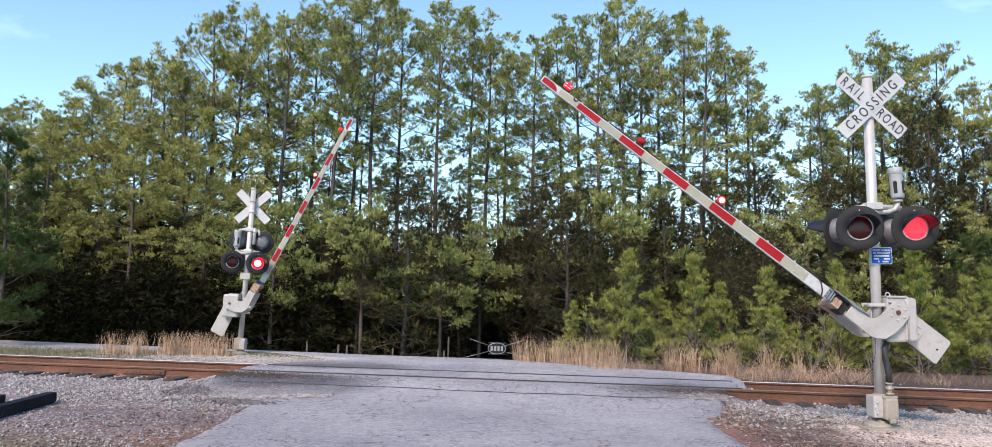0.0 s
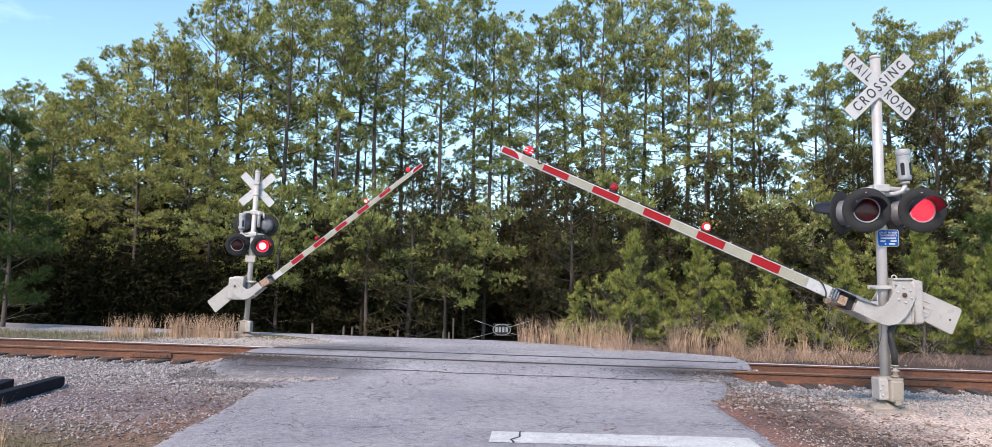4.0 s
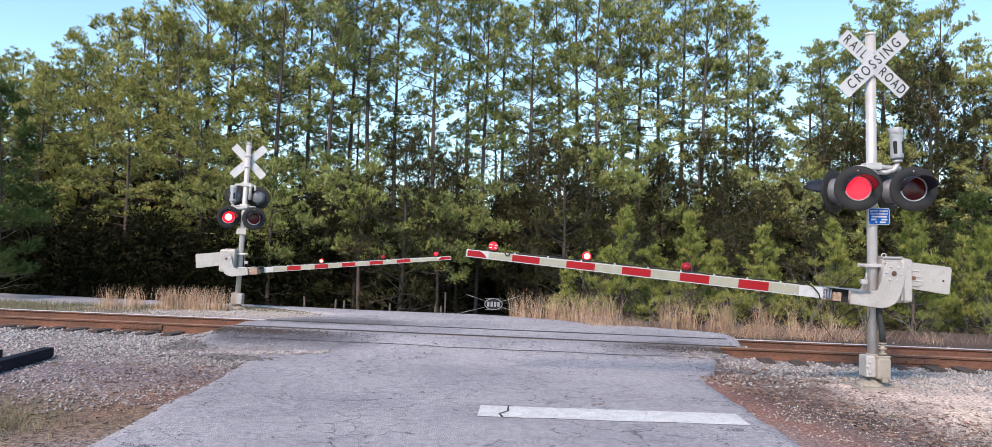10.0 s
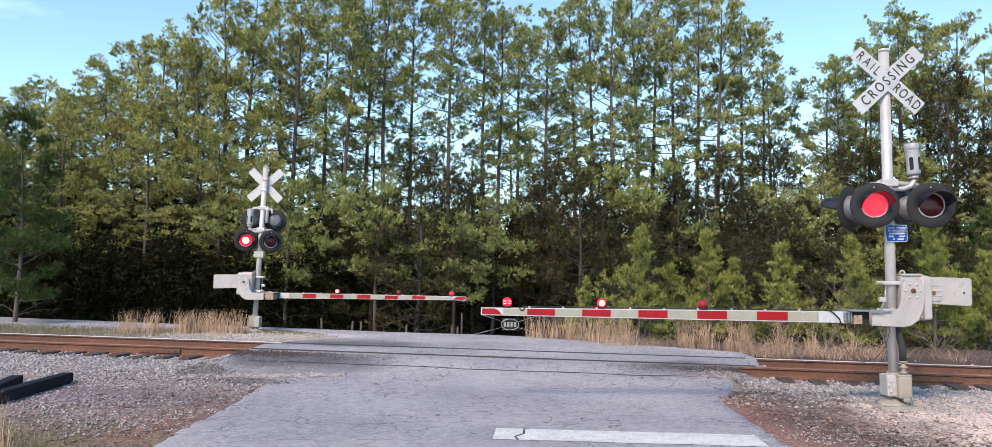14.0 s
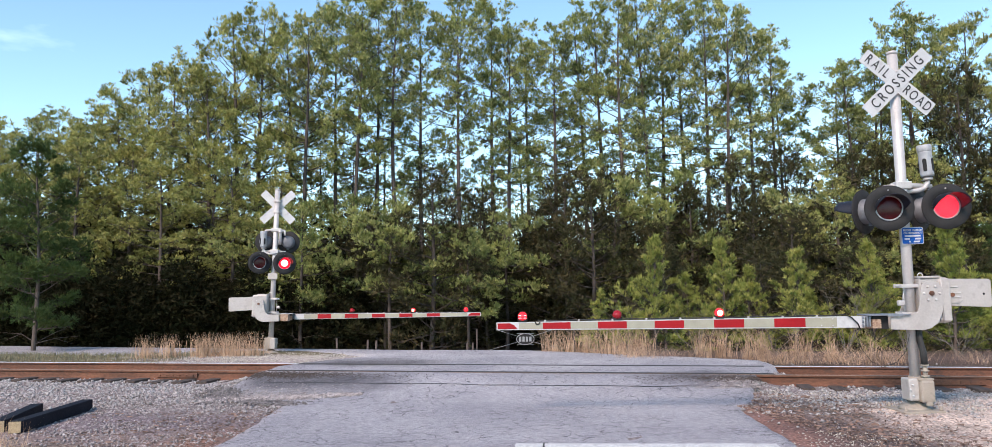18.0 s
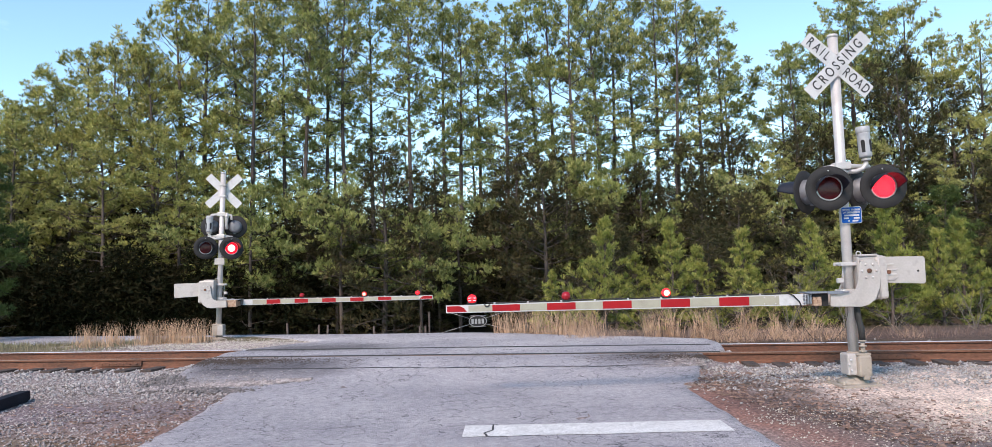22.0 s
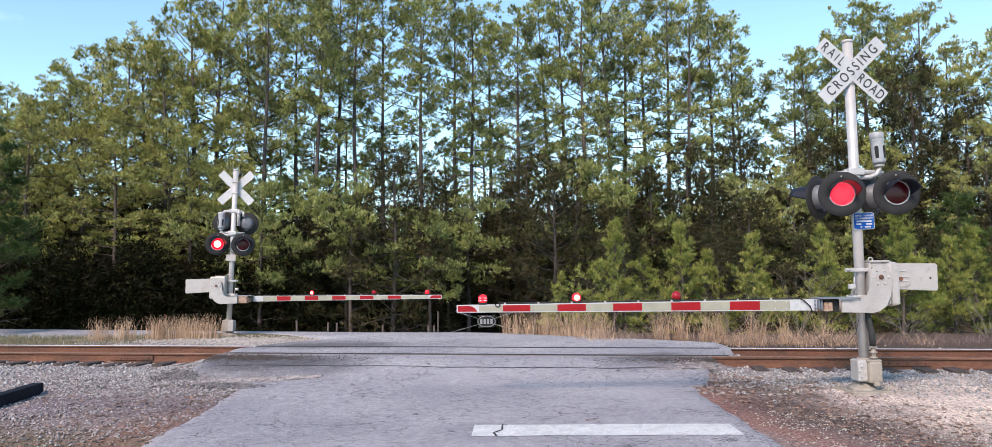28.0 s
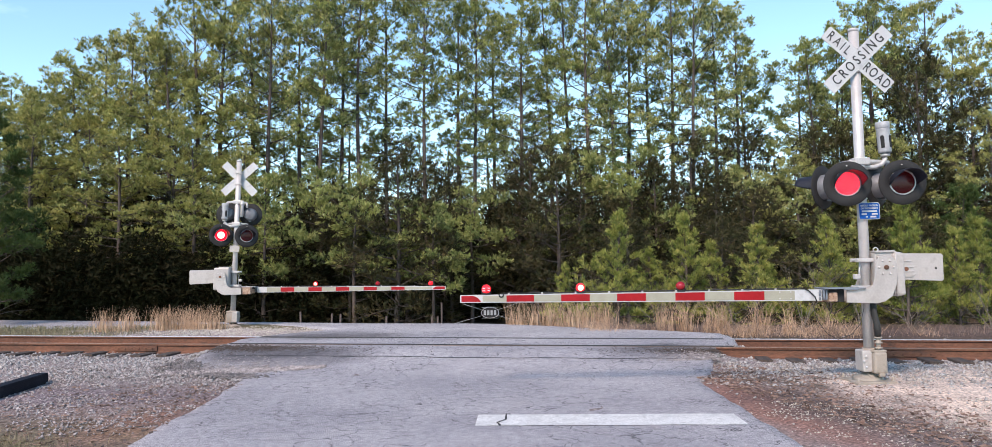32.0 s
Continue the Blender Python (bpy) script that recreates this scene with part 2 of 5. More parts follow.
M = dict(
    galv=mat("galvanised_steel", (0.58, 0.545, 0.53), (0.48, 0.455, 0.44), 0.42, 0.2, 4, 90, 0.05, 200, grit=0.08),
    alu=mat("aluminium_paint", (0.46, 0.43, 0.41), (0.40, 0.37, 0.35), 0.5, 0.15, 3, 40, 0.03, 150, c=(0.37, 0.34, 0.32), grit=0.06),
    white=mat("white_sheeting", (0.53, 0.53, 0.535), (0.47, 0.47, 0.475), 0.45, 0, 3, 120, c=(0.43, 0.425, 0.42), grit=0.05),
    beige=mat("faded_white_sheeting", (0.35, 0.335, 0.26), (0.30, 0.285, 0.22), 0.45, 0, 5, 120, grit=0.06),
    red=mat("red_sheeting", (0.34, 0.008, 0.013), (0.28, 0.007, 0.011), 0.5, 0, 5, 140, grit=0.08, spec=0.25),
    litter=mat("bark_litter", (0.27, 0.175, 0.14), (0.15, 0.105, 0.085), 0.9, 0, 6, 30),
    black=mat("black_paint", (0.011, 0.011, 0.012), (0.018, 0.018, 0.019), 0.8, 0, 4, 90),
    navy=mat("hood_paint", (0.010, 0.011, 0.018), (0.016, 0.018, 0.028), 0.5, 0, 4, 90, spec=0.3),
    letter=mat("black_lettering", (0.02, 0.02, 0.02), (0.03, 0.03, 0.03), 0.6),
    blue=mat("blue_sheeting", (0.008, 0.085, 0.36), (0.007, 0.075, 0.31), 0.6, spec=0.15),
    rubber=mat("black_rubber", (0.02, 0.02, 0.02), (0.03, 0.03, 0.03), 0.7),
    box=mat("beige_grey_casting", (0.36, 0.31, 0.26), (0.29, 0.25, 0.205), 0.6, 0.1, 4, 80, 0.1, 120, c=(0.26, 0.23, 0.19), grit=0.07),
    lens=mat("dark_red_lens", (0.085, 0.005, 0.008), (0.06, 0.004, 0.006), 0.22, spec=0.3),
    housing=mat("grey_lamp_housing", (0.17, 0.175, 0.19), (0.13, 0.135, 0.15), 0.5, 0.2, 4, 60, grit=0.1),
    bell_grey=mat("bell_grey", (0.40, 0.405, 0.42), (0.33, 0.335, 0.35), 0.5, 0.1, 6, 60, grit=0.08),
    steel=mat("blue_grey_steel", (0.26, 0.28, 0.32), (0.19, 0.205, 0.235), 0.4, 0.4, 6, 60, grit=0.12),
    rusty_beige=mat("rust_stained_paint", (0.42, 0.31, 0.23), (0.27, 0.16, 0.10), 0.7, 0, 14, 60, c=(0.16, 0.08, 0.05)),
    lit=mat("lit_red_lens", (0.3, 0.005, 0.01), (0.3, 0.005, 0.01), 0.3, emit=(1.0, 0.003, 0.017), power=1.4, spec=0.2),
    led=mat("led_points", (0.8, 0.4, 0.4), (0.8, 0.4, 0.4), 0.3, emit=(1.0, 0.14, 0.18), power=2.6),
    hot=mat("bright_lamp", (0.6, 0.1, 0.05), (0.6, 0.1, 0.05), 0.3, emit=(1.0, 0.15, 0.11), power=6.0),
    globe=mat("red_lamp_glass", (0.30, 0.008, 0.014), (0.22, 0.006, 0.01), 0.15),
    steady=mat("steady_red_lamp", (0.6, 0.02, 0.03), (0.5, 0.02, 0.03), 0.2, emit=(1.0, 0.006, 0.014), power=0.7),
    rust=mat("rusty_rail", (0.18, 0.078, 0.045), (0.12, 0.055, 0.034), 0.8, 0.1, 3, 40, 0.15, 60, c=(0.085, 0.045, 0.032), stretch=(0.4, 1, 1)),
    # rail heads: the highlight is coloured into the far one, not the near
    glint_head=mat("polished_head_glint", (0.72, 0.73, 0.76), (0.62, 0.63, 0.66), 0.5, 0.5, 3, 60),
    dull_head=mat("brown_rail_head", (0.30, 0.19, 0.13), (0.22, 0.14, 0.10), 0.5, 0.4, 3, 60),
    tie=mat("weathered_tie", (0.085, 0.062, 0.05), (0.05, 0.04, 0.036), 0.9, 0, 3, 30, 0.4, 40, stretch=(6, 1, 6)),
    stone=None, asphalt=None, ground=None,
    creosote=mat("black_beam", (0.008, 0.009, 0.015), (0.014, 0.015, 0.024), 0.7, 0, 5, 60, 0.2, 60, spec=0.15),
    endgrain=mat("pale_end_grain", (0.36, 0.28, 0.17), (0.28, 0.21, 0.13), 0.8, 0, 20, 90),
    paint=mat("worn_white_road_paint", (0.66, 0.655, 0.645), (0.55, 0.545, 0.54), 0.7, 0, 5, 60, 0.2, 150, c=(0.46, 0.455, 0.45)),
    seam=mat("tar_seam", (0.025, 0.025, 0.028), (0.04, 0.04, 0.042), 0.75, 0, 8, 60),
    bark=mat("pine_bark", (0.105, 0.083, 0.072), (0.055, 0.044, 0.038), 0.9, 0, 3, 14, 0.6, 12, stretch=(3, 3, 0.6)),
    deadwood=mat("dead_branch", (0.21, 0.18, 0.15), (0.14, 0.12, 0.10), 0.9, 0, 4, 20),
    straw=mat("dry_grass", (0.60, 0.415, 0.28), (0.38, 0.25, 0.16), 0.8, 0, 2.5, 9),
    brush=mat("dry_brush", (0.29, 0.205, 0.17), (0.14, 0.098, 0.08), 0.85, 0, 2.5, 9),
    matted=mat("matted_grass", (0.27, 0.225, 0.14), (0.15, 0.13, 0.07), 0.85, 0, 2.5, 9),
    green_grass=mat("short_grass", (0.17, 0.165, 0.095), (0.23, 0.20, 0.125), 0.85, 0, 1.5, 9),
    wire=mat("grey_wire", (0.40, 0.40, 0.40), (0.3, 0.3, 0.3), 0.5, 0.5),
    needles=leaf_mat("pine_needles", (0.078, 0.118, 0.038), (0.32, 0.36, 0.105), (0.68, 0.64, 0.26)),
    # the same pine needles, painted yellower and brighter as if in sunlight
    needles_sunlit=leaf_mat("sunlit_pine_needles", (0.096, 0.128, 0.038), (0.43, 0.43, 0.120), (0.72, 0.65, 0.26)),
    # thicket leaves: the wood's deep shade is put into this colour
    needles_deep_shade=leaf_mat("shade_dark_thicket", (0.008, 0.011, 0.005), (0.018, 0.022, 0.009), (0.04, 0.032, 0.016), spec=0.05),
    # cedar's own dark green, taken darker for the shade under the pines
    needles_cedar=leaf_mat("shaded_cedar_sprays", (0.014, 0.018, 0.007), (0.052, 0.056, 0.020), (0.14, 0.11, 0.05)),
    needles_young=leaf_mat("young_pine_needles", (0.07, 0.12, 0.024), (0.32, 0.35, 0.08), (0.62, 0.56, 0.18), 3.2),
    # darker green needles: these pines' shade is in the colour
    needles_shade=leaf_mat("shaded_green_needles", (0.045, 0.080, 0.025), (0.090, 0.135, 0.036), (0.14, 0.16, 0.045), 0.8),
)


# ---- mesh helpers ----
def part(name, bm, material, parent=None, label="", m=None):
    """Links a bmesh as one mesh object, under a thing or a part."""
    me = bpy.data.meshes.new(name)
    bm.to_mesh(me)
    bm.free()
    for one in (material if isinstance(material, (list, tuple)) else [material]):
        me.materials.append(one)
    ob = new(name, me)
    if parent:
        ob.parent = parent
    if m is not None:
        ob.matrix_basis = m
    if label:
        tagged(ob, label)
    return ob


def box(bm, x0, x1, y0, y1, z0, z1, bevel=0.0, mi=0):
    r = bmesh.ops.create_cube(bm, size=1, matrix=Matrix.LocRotScale(((x0 + x1) / 2, (y0 + y1) / 2, (z0 + z1) / 2), None, (x1 - x0, y1 - y0, z1 - z0)))
    vs = r["verts"]
    for f in {f for v in vs for f in v.link_faces}:
        f.material_index = mi
    if bevel:
        bmesh.ops.bevel(bm, geom=list({e for v in vs for e in v.link_edges}), offset=bevel, segments=2, profile=0.5, affect="EDGES", material=-1)
    return bm


def tube(bm, points, radii, sides=8, cap=True, mi=0):
    """A round bar along points."""
    rings = []
    for i, p in enumerate(points):
        p = Vector(p)
        a, b = Vector(points[max(i - 1, 0)]), Vector(points[min(i + 1, len(points) - 1)])
        d = (b - a).normalized()
        u = d.orthogonal().normalized() if abs(d.z) > 0.99 or i == 0 else d.cross(Vector((0, 0, 1))).normalized()
        if abs(d.z) <= 0.99:
            u = d.cross(Vector((0, 0, 1))).normalized()
        else:
            u = Vector((1, 0, 0))
        w = d.cross(u)
        r = radii[i] if isinstance(radii, (list, tuple)) else radii
        rings.append([bm.verts.new(p + (u * math.cos(k * math.tau / sides) + w * math.sin(k * math.tau / sides)) * r) for k in range(sides)])
    for a, b in zip(rings, rings[1:]):
        for k in range(sides):
            f = bm.faces.new((a[k], a[(k + 1) % sides], b[(k + 1) % sides], b[k]))
            f.smooth, f.material_index = sides > 5, mi
    if cap:
        for ring in (rings[0][::-1], rings[-1]):
            bm.faces.new(ring).material_index = mi
    return bm


def lathe(bm, profile, sides=32, mi=0, smooth=True):
    """Turns a profile of (y, r) round the y axis."""
    rings = [[bm.verts.new((r * math.cos(k * math.tau / sides), y, r * math.sin(k * math.tau / sides))) for k in range(sides)] if r > 1e-6 else [bm.verts.new((0, y, 0))] for y, r in profile]
    for a, b in zip(rings, rings[1:]):
        for k in range(sides):
            j = (k + 1) % sides
            if len(a) == 1:
                f = bm.faces.new((a[0], b[j], b[k]))
            elif len(b) == 1:
                f = bm.faces.new((a[k], a[j], b[0]))
            else:
                f = bm.faces.new((a[k], a[j], b[j], b[k]))
            f.smooth, f.material_index = smooth, mi
    return bm


def plate(bm, outline, y0, y1, bevel=0.0, mi=0):
    """A plate with an outline in x and z, from y0 to y1."""
    a = [bm.verts.new((x, y0, z)) for x, z in outline]
    b = [bm.verts.new((x, y1, z)) for x, z in outline]
    made = [bm.faces.new(a), bm.faces.new(b[::-1])]
    n = len(a)
    made += [bm.faces.new((a[i], b[i], b[(i + 1) % n], a[(i + 1) % n])) for i in range(n)]
    for f in made:
        f.material_index = mi
    if bevel:
        bmesh.ops.bevel(bm, geom=list({e for f in made[:2] for e in f.edges}), offset=bevel, segments=1, profile=0.5, affect="EDGES")
    bmesh.ops.recalc_face_normals(bm, faces=bm.faces)
    return bm


def words(name, text, size, material, parent, m, stretch=1.0, bold=0.0, spacing=1.0):
    """Letters as a mesh, centred, standing in the x-z plane and facing -y."""
    cu = bpy.data.curves.new(name, "FONT")
    cu.body, cu.size, cu.align_x, cu.align_y, cu.extrude, cu.offset = text, size, "CENTER", "CENTER", 0.002, bold
    cu.resolution_u = 4
    cu.space_character = spacing
    tmp = bpy.data.objects.new(name, cu)
    me = bpy.data.meshes.new_from_object(tmp)
    bpy.data.objects.remove(tmp)
    me.transform(pose(0, 0, 0, 90) @ Matrix.Diagonal((stretch, 1, 1, 1)))
    me.materials.append(material)
    ob = new(name, me)
    ob.parent, ob.matrix_basis = parent, m
    return ob


def studs(points, r, material, parent, name="bolt"):
    """Bolt heads, each a small mesh of its own on shared data."""
    bm = bmesh.new()
    bmesh.ops.create_icosphere(bm, subdivisions=1, radius=r)
    me = bpy.data.meshes.new(name)
    bm.to_mesh(me)
    bm.free()
    me.materials.append(material)
    for p in points:
        o = new(name, me)
        o.parent, o.matrix_basis = parent, pose(*p)


def empty(name, m, label, category, group="", kind=""):
    ob = new(name)
    ob.matrix_basis = m
    return tagged(ob, label, category, group, kind)


# ---- the lie of the land ----
SLOPE, MID = -0.172, 15.22             # the track's centre line: y = MID + SLOPE * x
TRACK_TURN = math.degrees(math.atan(SLOPE))
COS_T = math.cos(radians(TRACK_TURN))


def across(x, y):
    """Metres beyond the track's centre line."""
    return (y - MID - SLOPE * x) * COS_T


def smooth(a, b, v):
    t = np.clip((v - a) / (b - a), 0, 1)
    return t * t * (3 - 2 * t)


def land_z(x, y):
    v = across(x, y)
    z = 0.025 * smooth(-5.0, -1.8, v) + 0.075 * smooth(1.2, 3.0, v) + 0.04 * np.exp(-((x - 5.3) ** 2 + (y - 10.8) ** 2) / 0.8)
    z = z - 1.15 * smooth(5.6, 13.0, v + 0.12 * np.minimum(x + 3, 0)) * smooth(-40, -2, x) - 0.12 * smooth(5.0, 12, v)
    z = z - 0.20 * smooth(3.5, 6.0, v) * smooth(7.5, 11.0, -x)
    return z


def crown_z(v, x=0.0):
    return 0.20 * smooth(-3.6, -1.2, v) * (1 - smooth(1.2, 6.0, v) * 0.45) - 0.25 * smooth(4.5, 7.0, v) * smooth(-2.5, 4.0, -np.asarray(x, float))


def road_sides(y):
    """The road's left and right edge at y."""
    return (np.interp(y, [0, 10, 12.0, 12.75, 13.5, 16.3, 17.6, 18.6], [-3.3, -3.5, -3.6, -4.8, -5.05, -5.0, -4.3, -3.7]),
            np.interp(y, [0, 9.6, 11.2, 12.25, 13.3, 15.1, 16.4, 18], [2.85, 2.95, 3.0, 3.5, 3.75, 4.75, 4.85, 3.3]))


def ground_z(x, y):
    """The open land, banked up against the crossing's paved edges."""
    z, v = land_z(x, y), across(x, y)
    left, right = road_sides(y)
    off = np.maximum(np.maximum(left - x, x - right), 0)
    fill = np.exp(-(off / 0.45) ** 2) * (np.abs(v) < 4) * (1 - 0.8 * np.exp(-((np.abs(v) - 0.755) / 0.2) ** 2))
    return z + fill * np.maximum(crown_z(v) - 0.05 - z, 0)


def road_z(x, y):
    return np.maximum(crown_z(across(x, y), x) + 0.02, land_z(x, y) + 0.02)


def bumps(x, y, s, seed):
    """Smooth noise for arrays, from -1 to 1."""
    rng = np.random.RandomState(seed)
    out = np.zeros_like(x, dtype=float)
    for k in range(7):
        a, f, p = rng.rand() * math.tau, s * (0.6 + 1.1 * rng.rand()), rng.rand() * math.tau
        out += np.sin((x * math.cos(a) + y * math.sin(a)) * f + p)
    return out / 3.5


def grid_mesh(name, xs, ys, zf, material):
    X, Y = np.meshgrid(xs, ys)
    Z = zf(X, Y)
    nx, ny = len(xs), len(ys)
    co = np.stack([X, Y, Z], -1).reshape(-1, 3)
    i = np.arange(nx * ny).reshape(ny, nx)
    quads = np.stack([i[:-1, :-1], i[:-1, 1:], i[1:, 1:], i[1:, :-1]], -1).reshape(-1, 4)
    return raw_mesh(name, co, quads, material, True)


def raw_mesh(name, co, faces, material, smooth_faces=False):
    co, faces = np.ascontiguousarray(co, dtype=np.float32), np.ascontiguousarray(faces, dtype=np.int32)
    me = bpy.data.meshes.new(name)
    n, k = faces.shape
    me.vertices.add(len(co))
    me.vertices.foreach_set("co", co.ravel())
    me.loops.add(n * k)
    me.loops.foreach_set("vertex_index", faces.ravel())
    me.polygons.add(n)
    me.polygons.foreach_set("loop_start", np.arange(0, n * k, k, dtype=np.int32))
    if smooth_faces:
        me.polygons.foreach_set("use_smooth", np.ones(n, dtype=bool))
    me.update(calc_edges=True)
    me.validate()
    me.materials.append(material)
    return me


def zone_mat(name, layers, rough, bump, bump_scale, spec=0.3, cracks=False, tint=(1.09, 0.965, 0.96)):
    """Ground: a base colour pair, then patches, each (colour, colour, centre x, y, radius x, y, softness)."""
    m = bpy.data.materials.new(name)
    m.use_nodes = True
    nt = m.node_tree
    bsdf = nt.nodes["Principled BSDF"]
    bsdf.inputs["Roughness"].default_value, bsdf.inputs["Specular IOR Level"].default_value = rough, spec
    tc = nt.nodes.new("ShaderNodeTexCoord")

    def nz(scale, detail=5.0):
        n = nt.nodes.new("ShaderNodeTexNoise")
        n.inputs["Scale"].default_value, n.inputs["Detail"].default_value = scale, detail
        nt.links.new(tc.outputs["Object"], n.inputs["Vector"])
        return n.outputs["Fac"]

    def math_node(op, a, b):
        n = nt.nodes.new("ShaderNodeMath")
        n.operation = op
        for i, v in enumerate((a, b)):
            if isinstance(v, (int, float)):
                n.inputs[i].default_value = v
            else:
                nt.links.new(v, n.inputs[i])
        return n.outputs[0]

    def rng(src, lo, hi, a=0.0, b=1.0):
        r = nt.nodes.new("ShaderNodeMapRange")
        r.inputs["From Min"].default_value, r.inputs["From Max"].default_value = lo, hi
        r.inputs["To Min"].default_value, r.inputs["To Max"].default_value = a, b
        nt.links.new(src, r.inputs["Value"])
        return r.outputs["Result"]

    def mix(fac, x, y, blend="MIX"):
        n = nt.nodes.new("ShaderNodeMix")
        n.data_type, n.blend_type = "RGBA", blend
        for key, v in (("Factor", fac), ("A", x), ("B", y)):
            if isinstance(v, (tuple, float, int)):
                n.inputs[key].default_value = (*v, 1) if isinstance(v, tuple) else v
            else:
                nt.links.new(v, n.inputs[key])
        return n.outputs["Result"]

    wobble = nz(1.3, 6.0)
    fine = nz(24.0, 3.0)
    col = None
    for a, b, cx, cy, rx, ry, soft, *turn in layers:
        pair = mix(rng(fine, 0.38, 0.62), a, b)
        if col is None:
            col = pair
            continue
        mp = nt.nodes.new("ShaderNodeMapping")
        mp.vector_type = "TEXTURE"
        mp.inputs["Location"].default_value, mp.inputs["Scale"].default_value = (cx, cy, 0), (rx, ry, 1e6)
        mp.inputs["Rotation"].default_value = (0, 0, radians(turn[0] if turn else TRACK_TURN))
        nt.links.new(tc.outputs["Object"], mp.inputs["Vector"])
        ln = nt.nodes.new("ShaderNodeVectorMath")
        ln.operation = "LENGTH"
        nt.links.new(mp.outputs["Vector"], ln.inputs[0])
        d = math_node("ADD", ln.outputs["Value"], rng(wobble, 0.3, 0.7, -0.35, 0.35))
        col = mix(rng(d, 1.0 - soft, 1.0 + soft, 1.0, 0.0), col, pair)
    col = mix(1.0, col, mix(rng(nz(0.5, 3.0), 0.3, 0.7), (0.82, 0.82, 0.84), (1.15, 1.14, 1.12)), "MULTIPLY")
    col = mix(1.0, col, tint, "MULTIPLY")
    col = mix(1.0, col, mix(rng(nz(8.0, 4.0), 0.35, 0.65), (0.92, 0.92, 0.93), (1.07, 1.07, 1.065)), "MULTIPLY")
    grain = nz(bump_scale, 2.0)
    col = mix(1.0, col, mix(rng(grain, 0.3, 0.7), (0.48, 0.48, 0.49), (1.50, 1.50, 1.50)), "MULTIPLY")
    if cracks:
        vo = nt.nodes.new("ShaderNodeTexVoronoi")
        vo.feature = "DISTANCE_TO_EDGE"
        vo.inputs["Scale"].default_value = 2.1
        wv = nt.nodes.new("ShaderNodeVectorMath")
        wv.operation = "ADD"
        nn = nt.nodes.new("ShaderNodeTexNoise")
        nn.inputs["Scale"].default_value, nn.inputs["Detail"].default_value = 1.8, 5.0
        nt.links.new(tc.outputs["Object"], nn.inputs["Vector"])
        nt.links.new(tc.outputs["Object"], wv.inputs[0])
        nt.links.new(nn.outputs["Color"], wv.inputs[1])
        nt.links.new(wv.outputs[0], vo.inputs["Vector"])
        line = rng(vo.outputs["Distance"], 0.004, 0.015, 1.0, 0.0)
        line = math_node("MULTIPLY", line, rng(nz(0.7, 2.0), 0.36, 0.50))
        col = mix(math_node("MULTIPLY", line, 0.9), col, (0.045, 0.045, 0.05))
    nt.links.new(col, bsdf.inputs["Base Color"])
    bn = nt.nodes.new("ShaderNodeBump")
    bn.inputs["Strength"].default_value, bn.inputs["Distance"].default_value = bump, 0.03
    nt.links.new(grain, bn.inputs["Height"])
    nt.links.new(bn.outputs["Normal"], bsdf.inputs["Normal"])
    return m


GREY_A, GREY_B = (0.34, 0.32, 0.31), (0.17, 0.16, 0.16)
M["ground"] = zone_mat("gravel_and_dirt", [
    ((0.085, 0.07, 0.045), (0.055, 0.048, 0.03), 0, 0, 1, 1, 0.1),              # leaf litter under the trees
    ((0.16, 0.15, 0.085), (0.11, 0.11, 0.06), -14, 21, 16, 4.5, 0.2),            # short grass by the side road
    ((0.12, 0.09, 0.07), (0.07, 0.055, 0.045), 10, 17.6, 9, 1.6, 0.3),           # shade under the bank's growth, painted dark brown
    (GREY_A, GREY_B, 0, 14.4, 60, 2.35, 0.12),                                    # ballast
    ((0.27, 0.25, 0.24), (0.15, 0.14, 0.13), 0, 5, 40, 8.5, 0.2),                # roadside gravel
    ((0.27, 0.235, 0.22), (0.15, 0.125, 0.115), -6.0, 8.8, 4.2, 1.9, 0.35),        # trodden dirt
    ((0.25, 0.225, 0.235), (0.10, 0.09, 0.097), -6.3, 10.9, 3.2, 0.75, 0.5),     # dark dusty gravel
    ((0.27, 0.16, 0.115), (0.16, 0.105, 0.08), -3.9, 8.6, 0.45, 1.3, 0.6, -8),   # red soil along the edge
    ((0.66, 0.595, 0.50), (0.50, 0.45, 0.38), 8.2, 9.2, 3.9, 2.9, 0.3),       # pale crushed stone
    ((0.27, 0.16, 0.125), (0.175, 0.11, 0.09), 3.3, 9.6, 0.5, 3.0, 0.5, 6),     # red clay
    ((0.15, 0.125, 0.115), (0.06, 0.052, 0.05), 4.05, 9.0, 0.55, 2.1, 0.7, 8),         # dark litter
    ((0.20, 0.185, 0.11), (0.115, 0.10, 0.06), -5.3, 7.9, 1.5, 1.1, 0.6),          # thin grass
    ((0.40, 0.385, 0.37), (0.24, 0.23, 0.22), -6.0, 19.2, 3.4, 1.3, 0.3),        # gravel round the far signal
], 0.95, 0.8, 30.0)
M["asphalt"] = zone_mat("old_asphalt", [
    ((0.39, 0.385, 0.40), (0.30, 0.295, 0.31), 0, 0, 1, 1, 0.1),
    ((0.43, 0.425, 0.43), (0.36, 0.355, 0.36), 0.5, 18.5, 9, 3.0, 0.3),
    ((0.16, 0.155, 0.165), (0.11, 0.107, 0.115), -3.8, 13.9, 1.5, 0.75, 0.5),
    ((0.17, 0.165, 0.175), (0.12, 0.117, 0.125), 3.3, 13.6, 1.2, 0.7, 0.5),
    ((0.18, 0.175, 0.18), (0.13, 0.127, 0.135), -3.2, 16.9, 1.6, 0.7, 0.5),
], 0.9, 0.6, 95.0, cracks=True, tint=(1.05, 1.02, 1.03))
